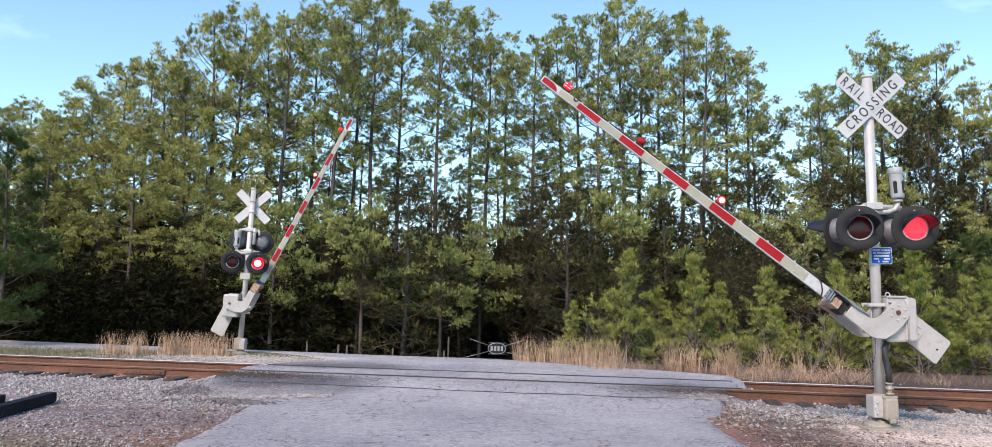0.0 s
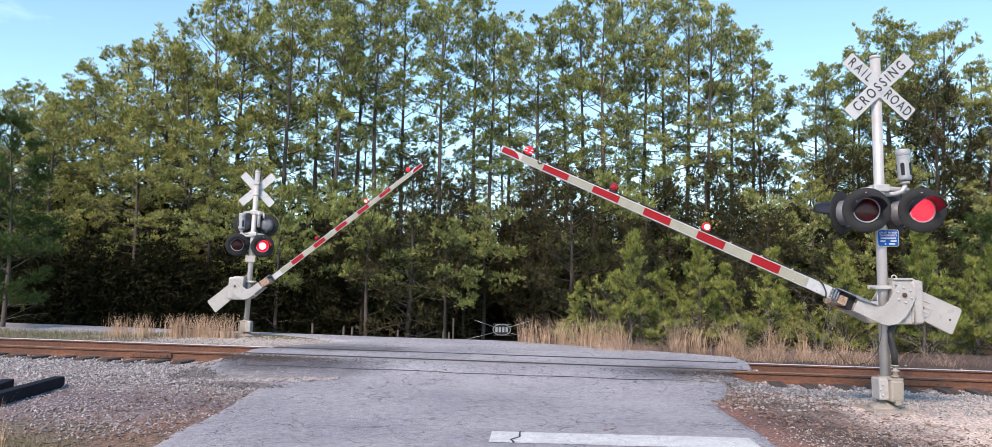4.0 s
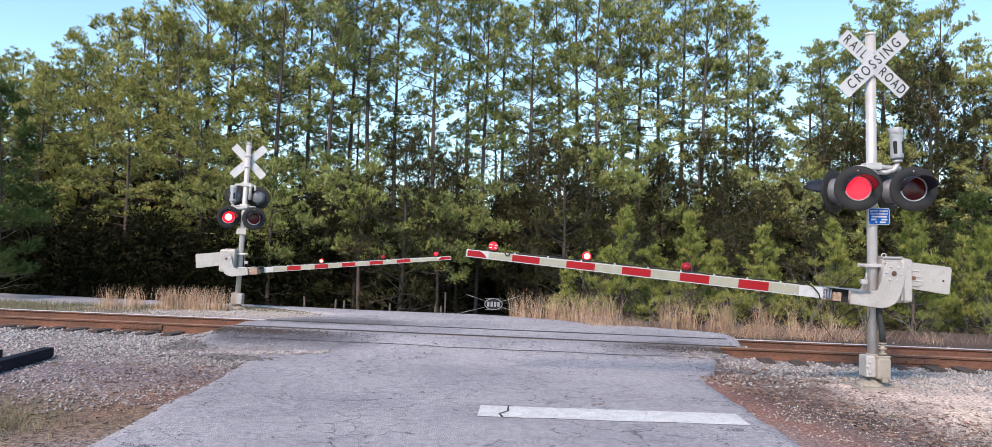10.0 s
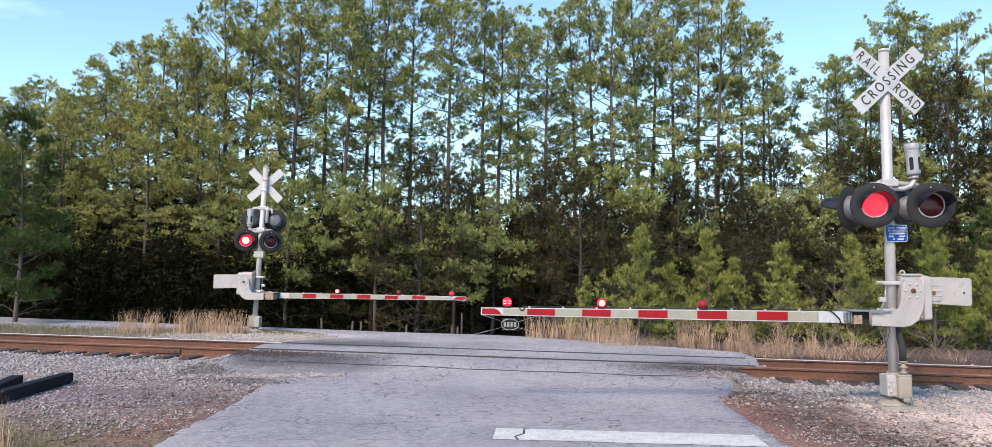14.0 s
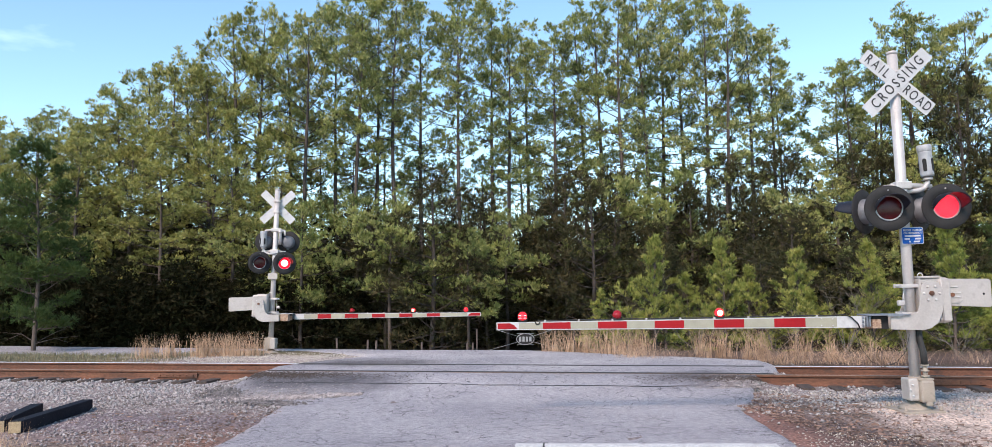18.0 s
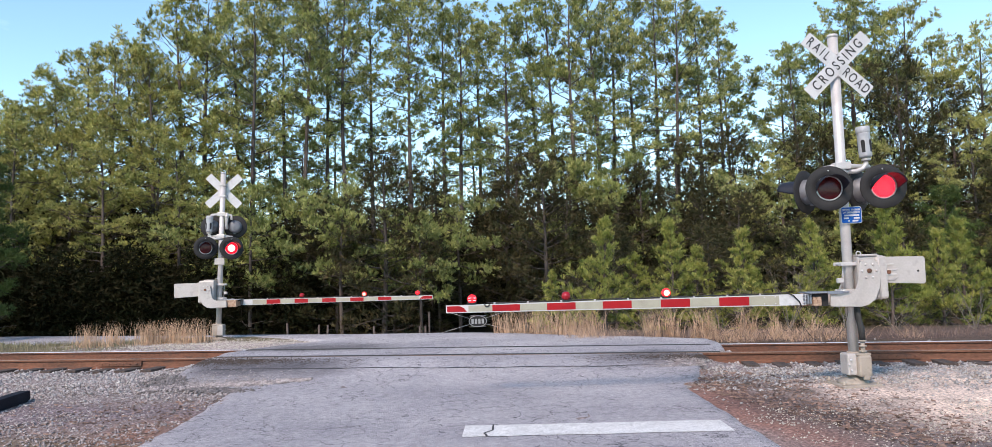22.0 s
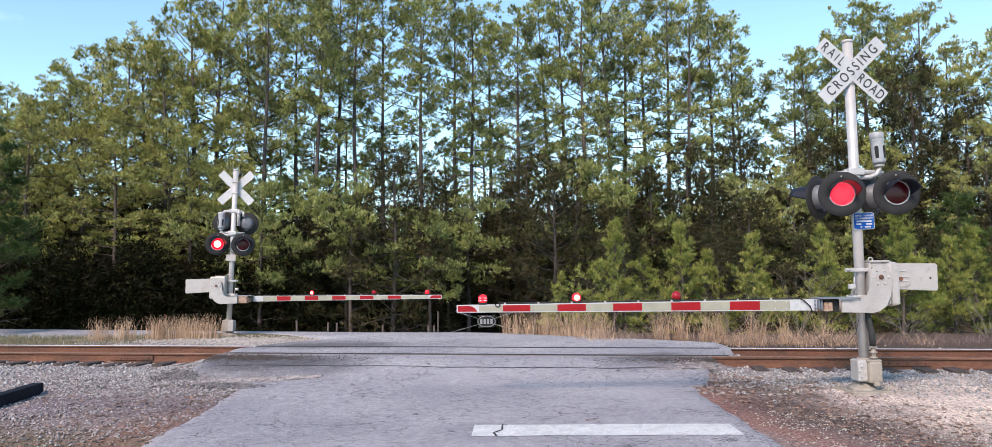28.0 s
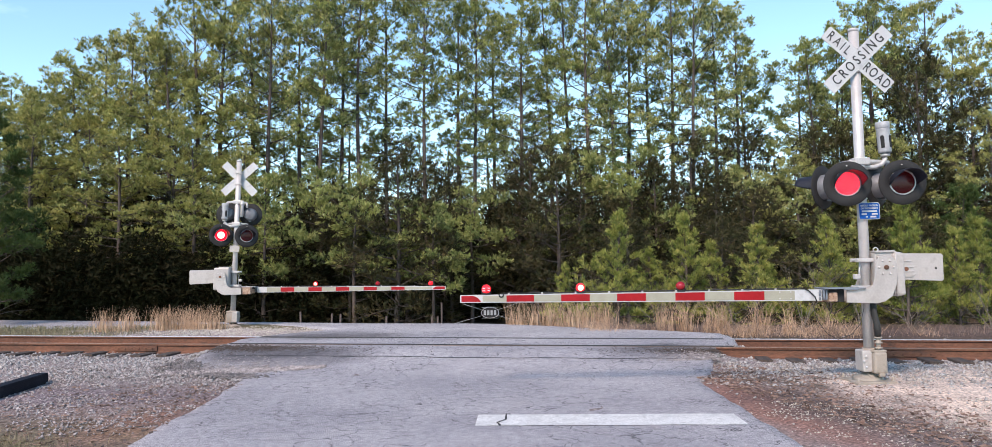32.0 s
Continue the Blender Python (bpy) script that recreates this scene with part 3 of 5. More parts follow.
M["stone"] = mat("crushed_stone", (0.44, 0.415, 0.40), (0.24, 0.225, 0.22), 0.9, 0, 9, 40, c=(0.13, 0.12, 0.12))
M["dark_stone"] = mat("dusty_stone", (0.46, 0.41, 0.40), (0.20, 0.175, 0.17), 0.9, 0, 9, 40, c=(0.09, 0.08, 0.08))
M["chunk"] = mat("broken_asphalt", (0.21, 0.19, 0.19), (0.10, 0.09, 0.09), 0.9, 0, 9, 40, c=(0.30, 0.27, 0.26))
M["pale_stone"] = mat("pale_crushed_stone", (0.56, 0.51, 0.44), (0.40, 0.36, 0.31), 0.9, 0, 9, 40, c=(0.22, 0.19, 0.17))


def axis(*spans):
    """Coordinates from spans of (start, end, step)."""
    return np.unique(np.concatenate([np.arange(a, b, s) for a, b, s in spans]).round(4))


gx = axis((-900, -60, 60), (-60, -14, 2), (-14, 13, 0.16), (13, 60, 2), (60, 901, 60))
gy = axis((-900, -20, 60), (-20, 5, 1.5), (5, 22, 0.13), (22, 60, 1.5), (60, 1200, 60))


def rough_ground(x, y):
    near = smooth(-16, -12, x) * (1 - smooth(11, 14, x)) * smooth(4, 6, y) * (1 - smooth(21, 24, y))
    return ground_z(x, y) + near * (0.012 * bumps(x, y, 2.2, 1) + 0.008 * bumps(x, y, 7, 2) + 0.006 * bumps(x, y, 17, 3))


ground = new("ground", grid_mesh("ground", gx, gy, rough_ground, M["ground"]))
tagged(ground, "ground of grey gravel, dirt and leaf litter", "ground", kind="structure")


def strip_mesh(name, stations, cols, material, drop=0.26, wob=0.035, lift=0.0):
    """A paved strip from stations of (left x, left y, right x, right y), laid on the land, with broken edges and thickness."""
    st = np.array(stations, float)
    u = np.linspace(0, 1, cols)
    P = st[:, None, :2] * (1 - u[None, :, None]) + st[:, None, 2:] * u[None, :, None]
    edge = np.zeros(cols)
    edge[0], edge[-1] = -1, 1
    side = st[:, 2:] - st[:, :2]
    side /= np.linalg.norm(side, axis=1)[:, None]
    w = wob * (bumps(P[..., 0], P[..., 1], 3.0, 11) + 0.7 * bumps(P[..., 0], P[..., 1], 9.0, 12))
    P = P + side[:, None, :] * (edge[None, :] * w)[..., None]
    Z = road_z(P[..., 0], P[..., 1]) + 0.004 * bumps(P[..., 0], P[..., 1], 1.5, 5) + lift
    top = np.concatenate([P, Z[..., None]], -1)
    lo = top.copy()[:, [0, -1]]
    lo[..., 2] -= drop
    lo[:, 0, :2] -= side * 0.16
    lo[:, 1, :2] += side * 0.16
    full = np.concatenate([lo[:, :1], top, lo[:, 1:]], 1)
    n, k = full.shape[:2]
    i = np.arange(n * k).reshape(n, k)
    quads = np.stack([i[:-1, :-1], i[:-1, 1:], i[1:, 1:], i[1:, :-1]], -1).reshape(-1, 4)
    return raw_mesh(name, full.reshape(-1, 3), quads, material, True)


def stations_between(pts, step):
    out = []
    for a, b in zip(pts, pts[1:]):
        a, b = np.array(a, float), np.array(b, float)
        n = max(2, int(np.linalg.norm((b - a)[:2] + (b - a)[2:]) / 2 / step))
        out += [tuple(a + (b - a) * k / n) for k in range(n)]
    return out + [pts[-1]]


main_pts = [(-3.3, -40, 2.8, -40), (-3.3, 4, 2.85, 4), (-3.5, 10, 2.95, 9.6), (-3.6, 12.0, 3.0, 11.2), (-4.8, 12.75, 3.5, 12.25),
            (-5.05, 13.5, 3.75, 13.3), (-5.0, 16.3, 4.75, 15.1), (-4.3, 17.6, 4.85, 16.4), (-3.7, 18.6, 3.3, 18.0)]
road = new("road", strip_mesh("road", stations_between(main_pts, 0.16), 48, M["asphalt"]))
tagged(road, "old grey asphalt road with cracked broken edges", "road", kind="structure")
side_pts = [(-3.65, 18.4, 3.35, 17.95), (-3.8, 19.4, 2.1, 19.2), (-4.6, 20.6, 0.6, 20.8), (-6.0, 21.9, -1.4, 22.6), (-8.0, 22.6, -5.0, 24.6),
            (-12, 23.7, -10.5, 26.6), (-18, 25.4, -17.5, 28.6), (-40, 31.5, -40, 35.5), (-120, 55, -120, 60)]
side_road = new("road_side", strip_mesh("road_side", stations_between(side_pts, 0.5), 20, M["asphalt"], lift=-0.006))
tagged(side_road, "pale asphalt road bending away along the trees", "road", kind="structure")


def on_road_strip(name, pts, width, material, lift, label, wob=0.0, jag=0.0):
    """A thin painted or tarred strip along pts on the road."""
    out = []
    fine = []
    for (x0, y0), (x1, y1) in zip(pts, pts[1:]):
        n = max(2, int(math.hypot(x1 - x0, y1 - y0) / 0.07))
        fine += [(x0 + (x1 - x0) * k / n, y0 + (y1 - y0) * k / n) for k in range(n)]
    fine.append(pts[-1])
    f = np.array(fine)
    t = np.gradient(f, axis=0)
    t /= np.linalg.norm(t, axis=1)[:, None]
    nrm = np.stack([-t[:, 1], t[:, 0]], 1)
    f = f + nrm * (wob * bumps(f[:, 0], f[:, 1], 6, 21))[:, None]
    wa = width / 2 + jag * bumps(f[:, 0] * 3, f[:, 1], 7, 22)
    wb = width / 2 + jag * bumps(f[:, 0] * 3, f[:, 1], 7, 23)
    rows = [f - nrm * wa[:, None], f - nrm * wa[:, None] / 3, f + nrm * wb[:, None] / 3, f + nrm * wb[:, None]]
    P = np.stack(rows, 1)
    Z = road_z(P[..., 0], P[..., 1]) + 0.004 * bumps(P[..., 0], P[..., 1], 1.5, 5) + lift
    co = np.concatenate([P, Z[..., None]], -1)
    n, k = co.shape[:2]
    i = np.arange(n * k).reshape(n, k)
    quads = np.stack([i[:-1, :-1], i[1:, :-1], i[1:, 1:], i[:-1, 1:]], -1).reshape(-1, 4)
    ob = new(name, raw_mesh(name, co.reshape(-1, 3), quads, material, True))
    return tagged(ob, label, "road marking" if "line" in name else "road seam", kind="structure")


on_road_strip("stop_line", [(-0.11, 8.65), (2.72, 8.50)], 0.60, M["paint"], 0.006, "worn white stop line across one lane of the road", 0.0, 0.012)
on_road_strip("seam", [(0.24, 8.98), (0.20, 8.66), (0.08, 8.5), (0.10, 8.32)], 0.022, M["seam"], 0.009, "crack through the stop line", 0.03, 0.006)
for k, (off, w) in enumerate(((-2.05, 0.035),)):
    on_road_strip("seam", [(-4.6 if k == 0 else -3.2, MID + off / COS_T - SLOPE * -4.6 * -1), (3.4 if k == 0 else 2.4, MID + off / COS_T + SLOPE * 3.4)],
                  w, M["seam"], 0.005, "dark tar seam across the road", 0.03, 0.008)


# ---- the track ----
RAIL_TOP = 0.222
RAIL_PROFILE = [(-0.075, 0), (0.075, 0), (0.075, 0.012), (0.02, 0.03), (0.009, 0.045), (0.009, 0.135), (0.034, 0.15), (0.037, 0.178),
                (0.028, 0.186), (-0.028, 0.186), (-0.037, 0.178), (-0.034, 0.15), (-0.009, 0.135), (-0.009, 0.045), (-0.02, 0.03), (-0.075, 0.012)]
track = empty("railway_track", pose(0, MID, 0, 0, 0, TRACK_TURN), "single railway track with rusty rails on gravel ballast", "railway track", kind="structure")


def rail(off, head, label):
    bm = bmesh.new()
    xs = [-150, -40, -20, -10, -5, 0, 5, 10, 20, 40, 150]
    rings = [[bm.verts.new((x, off + y, RAIL_TOP - 0.186 + z)) for y, z in RAIL_PROFILE] for x in xs]
    n = len(RAIL_PROFILE)
    for a, b in zip(rings, rings[1:]):
        for k in range(n):
            f = bm.faces.new((a[k], a[(k + 1) % n], b[(k + 1) % n], b[k]))
            f.material_index = 1 if k in (8, 9) else 0
    bmesh.ops.recalc_face_normals(bm, faces=bm.faces)
    return part("rail", bm, [M["rust"], head], track, label)


rail(-0.755, M["dull_head"], "rusty rail with its head coloured brown, without a highlight")
rail(0.755, M["glint_head"], "rusty rail with a highlight coloured into its polished head")
tie_bm = bmesh.new()
box(tie_bm, -0.11, 0.11, -1.3, 1.3, -0.12, 0.03, 0.012)
tie0 = part("tie", tie_bm, M["tie"], track, m=pose(-4.9, 0, 0.035))
rt = random.Random(4)
for k in range(1, 64):
    x = -4.9 - 0.52 * k if k < 36 else 4.9 + 0.52 * (k - 36)
    o = new("tie", tie0.data)
    o.parent, o.matrix_basis = track, pose(x + rt.uniform(-0.03, 0.03), rt.uniform(-0.05, 0.05), 0.035 + rt.uniform(-0.015, 0.012), 0, 0, rt.uniform(-1.5, 1.5))
for off in (-0.67, 0.67):
    bm = bmesh.new()
    box(bm, -4.9, 4.5, off - 0.06, off + 0.06, 0.10, 0.230, 0.006)
    part("flangeway_filler", bm, M["rubber"], track, "black rubber filler beside the rail")
# joint bars on the near rail
for x in (-6.8, 7.3):
    bm = bmesh.new()
    box(bm, x - 0.45, x + 0.45, -0.80, -0.765, RAIL_TOP - 0.14, RAIL_TOP - 0.05, 0.006)
    for k in range(6):
        bmesh.ops.create_icosphere(bm, subdivisions=1, radius=0.018, matrix=Matrix.Translation((x - 0.36 + 0.144 * k, -0.805, RAIL_TOP - 0.095)))
    part("joint_bar", bm, M["rust"], track)


def stones(name, count, area, lo, hi, material, label, seed, level=None):
    """Loose angular stones: area gives (x, y) from a random generator."""
    rng = np.random.RandomState(seed)
    xy = area(rng, count)
    base = np.array([(1, 0, 0), (-1, 0, 0), (0, 1, 0), (0, -1, 0), (0, 0, 1), (0, 0, -1)], float)
    tri = np.array([(0, 2, 4), (2, 1, 4), (1, 3, 4), (3, 0, 4), (2, 0, 5), (1, 2, 5), (3, 1, 5), (0, 3, 5)])
    n = len(xy)
    size = lo + (hi - lo) * rng.rand(n) ** 2.2
    v = base[None] * size[:, None, None] * (0.6 + 0.8 * rng.rand(n, 6, 1)) + (rng.rand(n, 6, 3) - 0.5) * size[:, None, None] * 0.7
    a = rng.rand(n) * math.tau
    c, s = np.cos(a)[:, None], np.sin(a)[:, None]
    x, y = v[..., 0] * c - v[..., 1] * s, v[..., 0] * s + v[..., 1] * c
    z = (level or ground_z)(xy[:, 0], xy[:, 1])[:, None] + v[..., 2] * 0.7 + size[:, None] * 0.25
    co = np.stack([x + xy[:, :1], y + xy[:, 1:], z], -1).reshape(-1, 3)
    faces = (tri[None] + 6 * np.arange(n)[:, None, None]).reshape(-1, 3)
    ob = new(name, raw_mesh(name, co, faces, material))
    return tagged(ob, label, "gravel", kind="stuff")


def keep_off_road(p):
    x, y = p[:, 0], p[:, 1]
    v = across(x, y)
    left, right = road_sides(y)
    fray = 0.12 * bumps(x, y, 5, 31)
    return p[(x < left + fray) | (x > right - fray)]


def ballast_area(rng, n):
    x = rng.rand(n) * 30 - 17
    v = rng.randn(n) * 1.3 - 1.5
    along = x / COS_T + (v * SLOPE)
    tie_gap = np.abs((along + 4.9) / 0.52 - np.round((along + 4.9) / 0.52)) > 0.27
    ok = tie_gap | (np.abs(v) > 1.38)
    x, v = x[ok], v[ok]
    return keep_off_road(np.stack([x, MID + SLOPE * x + v / COS_T], 1))


def left_area(rng, n):
    p = keep_off_road(np.stack([-3.3 - 8 * rng.rand(n), 7.0 + 7.0 * rng.rand(n) ** 0.75], 1))
    return p[bumps(p[:, 0], p[:, 1], 1.6, 41) + 0.6 * bumps(p[:, 0], p[:, 1], 4.5, 42) + (p[:, 1] - 9.6) * 0.5 > rng.rand(len(p)) - 0.3]


def right_area(rng, n):
    p = keep_off_road(np.stack([2.9 + 8 * rng.rand(n), 7.0 + 6.0 * rng.rand(n)], 1))
    return p[bumps(p[:, 0], p[:, 1], 1.8, 43) + 0.6 * bumps(p[:, 0], p[:, 1], 5, 44) + 0.25 * (p[:, 0] - 4.3) > rng.rand(len(p)) * 1.2 - 0.5]


def island_area(rng, n):
    return keep_off_road(np.stack([-6.3 + 1.6 * rng.randn(n), 19.4 + 0.8 * rng.randn(n)], 1))


stones("ballast", 30000, ballast_area, 0.012, 0.042, M["stone"], "grey crushed stone ballast", 1)
stones("gravel", 36000, left_area, 0.004, 0.026, M["dark_stone"], "loose grey gravel on the roadside", 2)
stones("gravel", 30000, right_area, 0.004, 0.017, M["pale_stone"], "loose pale gravel round the signal", 3)
def pad_area(rng, n):
    left = rng.rand(n) < 0.65
    x = np.where(left, -4.7 + np.abs(rng.randn(n)) * 0.75, 3.7 - np.abs(rng.randn(n)) * 0.45)
    y = np.where(left, 12.45 + np.abs(rng.randn(n)) * 0.45 + 0.10 * (x + 4.7), 12.5 + np.abs(rng.randn(n)) * 0.35)
    return np.stack([x, y], 1)


stones("gravel", 3800, pad_area, 0.005, 0.016, M["dark_stone"], "grit strewn over the paved crossing edges", 8, road_z)


def spill_area(rng, n):
    x = -5.1 + 2.5 * rng.rand(n) ** 1.3
    return np.stack([x, 12.62 + 0.10 * (x + 5.1) + 0.11 * rng.randn(n) * (1.25 - 0.35 * (x + 5.1))], 1)


def grime_area(rng, n):
    x = np.where(rng.rand(n) < 0.7, -5.0 + np.abs(rng.randn(n)) * 1.2, 3.9 - np.abs(rng.randn(n)) * 0.8)
    return np.stack([x, MID + SLOPE * x - 1.35 + 0.22 * rng.randn(n)], 1)


stones("gravel", 3600, spill_area, 0.007, 0.030, M["dark_stone"], "gravel spilt over the broken asphalt edge", 18, road_z)
stones("grit", 5200, grime_area, 0.005, 0.017, M["tie"], "dark grit on the paving beside the rail", 19, road_z)


def crumble_area(rng, n):
    """Along the crossing's broken left edge."""
    t = rng.rand(n)
    x = np.interp(t, [0, 0.45, 1], [-5.15, -4.9, -3.55]) + 0.14 * rng.randn(n)
    y = np.interp(t, [0, 0.45, 1], [13.55, 12.75, 12.1]) + 0.10 * rng.randn(n)
    return np.stack([x, y], 1)


stones("broken_asphalt", 1900, crumble_area, 0.007, 0.036, M["chunk"], "dark broken lumps along the crossing's paved edge", 21, road_z)
stones("gravel", 4000, island_area, 0.01, 0.03, M["pale_stone"], "pale gravel round the far signal", 4)


def chips(name, count, area, lo, hi, material, label, seed):
    """Flat flakes and twigs lying about."""
    rng = np.random.RandomState(seed)
    xy = area(rng, count)
    n = len(xy)
    a = rng.rand(n) * math.tau
    L, W = lo + (hi - lo) * rng.rand(n) ** 2, 0.002 + 0.0025 * rng.rand(n)
    d, w = np.stack([np.cos(a), np.sin(a)], 1), np.stack([-np.sin(a), np.cos(a)], 1)
    z = ground_z(xy[:, 0], xy[:, 1]) + 0.012
    c = [xy - d * L[:, None] - w * W[:, None], xy + d * L[:, None] - w * W[:, None] * 0.5, xy + d * L[:, None] + w * W[:, None] * 0.5, xy - d * L[:, None] + w * W[:, None]]
    zz = [z + 0.02 * rng.rand(n), z + 0.03 * rng.rand(n), z + 0.03 * rng.rand(n), z + 0.025 * rng.rand(n)]
    co = np.stack([np.concatenate([p, q[:, None]], 1) for p, q in zip(c, zz)], 1).reshape(-1, 3)
    ob = new(name, raw_mesh(name, co, np.arange(4 * n).reshape(-1, 4), material))
    return tagged(ob, label, "litter", kind="stuff")


def clay_area(rng, n):
    p = keep_off_road(np.stack([3.0 + np.abs(rng.randn(n)) * 0.9, 7.0 + 5.4 * rng.rand(n)], 1))
    p[:, 0] += 0.25 * (11.5 - p[:, 1])
    return p


def verge_area(rng, n):
    return keep_off_road(np.stack([-3.3 - np.abs(rng.randn(n)) * 1.6, 6.5 + 5.0 * rng.rand(n)], 1))


chips("litter", 3200, clay_area, 0.010, 0.05, M["litter"], "reddish bark and needle litter beside the road", 5)
chips("litter", 2000, verge_area, 0.01, 0.045, M["litter"], "brown needle litter on the verge", 6)


# ---- crossing signals ----
PERIOD, L_START, L_LONG = 1.311, 0.25, 0.69       # seconds: the lamps flash in turn


def flash_rows(place, lit_first):
    """Half turns of a two-faced lens: rows of seconds and poses. lit_first: shows its lit face while the other one is dark."""
    swaps = sorted([L_START + PERIOD * k for k in range(25)] + [L_START + L_LONG + PERIOD * k for k in range(25)])
    turn = 180.0 if lit_first == "left" else 0.0     # at 0 s the right-hand lamps are lit
    rows = [(0.0, place @ pose(0, 0, 0, 0, 0, turn))]
    for s in swaps:
        if s + 0.1 > 32.0:
            break
        first = round(s * 30) - 2
        full = 30 * round(s)
        if first < full < first + 3:                # keep the quick turn clear of the full second
            first = full - 3 if full > s * 30 else full
        for k in range(4):
            rows.append(((first + k) / 30, place @ pose(0, 0, 0, 0, 0, turn + 60 * k)))
        turn = (turn + 180.0) % 360.0
    rows.append((32.0, place @ pose(0, 0, 0, 0, 0, turn)))
    return rows


FLASHERS = []                                     # (lens, place, "left" or "right")


def lens_bm(r, both, spots=True):
    """A lens with a glowing face to -y and a dark one to +y."""
    bm = bmesh.new()
    lathe(bm, [(-0.014, 0), (-0.0125, r * 0.5), (-0.012, r * 0.62)], 28, 2 if both else 1)
    lathe(bm, [(-0.012, r * 0.62), (-0.004, r)], 28, 1)
    lathe(bm, [(0.004, r), (0.014, r * 0.6), (0.017, 0)], 28, 0)
    lathe(bm, [(-0.004, r), (0.004, r)], 28, 0)
    if spots:
        for ring in range(1, 8):
            n = 6 * ring
            for k in range(n):
                a, q = math.tau * k / n, r * 0.93 * ring / 7
                cx, cz, y = q * math.cos(a), q * math.sin(a), -0.0195 + 0.011 * (ring / 7) ** 2
                vs = [bm.verts.new((cx + 0.0030 * math.cos(j * math.tau / 6), y, cz + 0.0030 * math.sin(j * math.tau / 6))) for j in range(6)]
                bm.faces.new(vs).material_index = 2
    return bm


def lamp_head(parent, m, side, lit=True, hood_len=0.27, far=False):
    """A flashing-light unit that faces -y: backing disc, housing, hood, rim and lens."""
    bm = bmesh.new()
    lathe(bm, [(0.0, 0.155), (-0.012, 0.16), (-0.014, 0.300), (-0.004, 0.306), (0.004, 0.300), (0.004, 0.16)], 40)
    head = part("lamp_head", bm, M["black"], parent, "flashing lamp with a round black backing disc", m)
    bm = bmesh.new()
    lathe(bm, [(0.0, 0.175), (0.10, 0.172), (0.115, 0.16), (0.17, 0.15), (0.19, 0.12), (0.20, 0.0)], 32)
    box(bm, -0.03, 0.03, 0.06, 0.12, -0.20, -0.16, 0.006)
    part("housing", bm, M["housing"], head, "grey metal lamp housing")
    # hood: a part-round sheet that droops to a point at its front
    bm = bmesh.new()
    n, k = 20, 7
    outer, inner = [], []
    for ring in range(k):
        u = ring / (k - 1)
        left, right = radians(104 - 56 * u ** 1.2), radians(104 - 30 * u ** 1.2)
        row_o, row_i = [], []
        for j in range(n + 1):
            a = radians(90) - right + (left + right) * j / n
            for row, r in ((row_o, 0.172 + 0.016 * u), (row_i, 0.166 + 0.016 * u)):
                row.append(bm.verts.new((r * math.cos(a) + 0.04 * u, -0.012 - hood_len * u, r * math.sin(a) * (1 - 0.06 * u) - 0.012 * u)))
        outer.append(row_o)
        inner.append(row_i)
    for grid, flip in ((outer, False), (inner, True)):
        for a, b in zip(grid, grid[1:]):
            for j in range(n):
                q = (a[j], b[j], b[j + 1], a[j + 1])
                f = bm.faces.new(q[::-1] if flip else q)
                f.smooth = True
    for j in range(n):
        bm.faces.new((outer[-1][j], inner[-1][j], inner[-1][j + 1], outer[-1][j + 1]))
    for side_j in (0, n):
        for r in range(k - 1):
            bm.faces.new((outer[r][side_j], outer[r + 1][side_j], inner[r + 1][side_j], inner[r][side_j]))
    bmesh.ops.recalc_face_normals(bm, faces=bm.faces)
    part("hood", bm, M["navy"], head, "black metal hood over the lens")
    bm = bmesh.new()
    lathe(bm, [(-0.014, 0.172), (-0.026, 0.168), (-0.026, 0.156), (-0.012, 0.154)], 32)
    part("rim", bm, M["bell_grey"], head, "thin metal lens rim")
    studs([(0.165 * math.cos(radians(a)), -0.028, 0.165 * math.sin(radians(a))) for a in (45, 135, 225, 315)] + [(0, -0.018, 0.24)], 0.011, M["galv"], head)
    if lit:
        place = pose(0, 0.0, 0)
        o = part("lens", lens_bm(0.153, far, not far), [M["lens"], M["lit"], M["hot"] if far else M["led"]], head, "round red flashing lens", place)
        FLASHERS.append((o, place, side))
    else:
        bm = bmesh.new()
        lathe(bm, [(-0.012, 0), (-0.010, 0.09), (-0.004, 0.153)], 28)
        part("lens", bm, M["lens"], head, "dark red lens")
    return head


def crossbuck(parent, z, y, back=False):
    for k, (turn, dy) in enumerate(((-43, 0.0), (43, -0.012))):
        bm = bmesh.new()
        box(bm, -0.585, 0.585, -0.003, 0.003, -0.104, 0.104)
        bmesh.ops.bevel(bm, geom=[e for e in bm.edges if abs((e.verts[0].co - e.verts[1].co).y) > 0.004], offset=0.015, segments=2, profile=0.5, affect="EDGES")
        b = part("blade", bm, M["white"], parent, "white reflective sign blade with black letters", pose(0, y + dy, z, 0, -turn, 0))
        if k == 0:
            words("lettering", "RAIL", 0.195, M["letter"], b, pose(-0.345, -0.006, 0), 0.70, 0.001, 1.5)
            words("lettering", "ROAD", 0.195, M["letter"], b, pose(0.345, -0.006, 0), 0.70, 0.001, 1.25)
        else:
            words("lettering", "CROSSING", 0.195, M["letter"], b, pose(0, -0.006, 0), 0.76, 0.001, 1.45)
    studs([(0, y - 0.02, z - 0.15), (0, y - 0.02, z + 0.15)], 0.014, M["galv"], parent)
    for dz in (-0.15, 0.15):
        bm = bmesh.new()
        box(bm, -0.085, 0.085, y + 0.005, y + 0.17, z + dz - 0.02, z + dz + 0.02, 0.004)
        part("clamp", bm, M["galv"], parent)


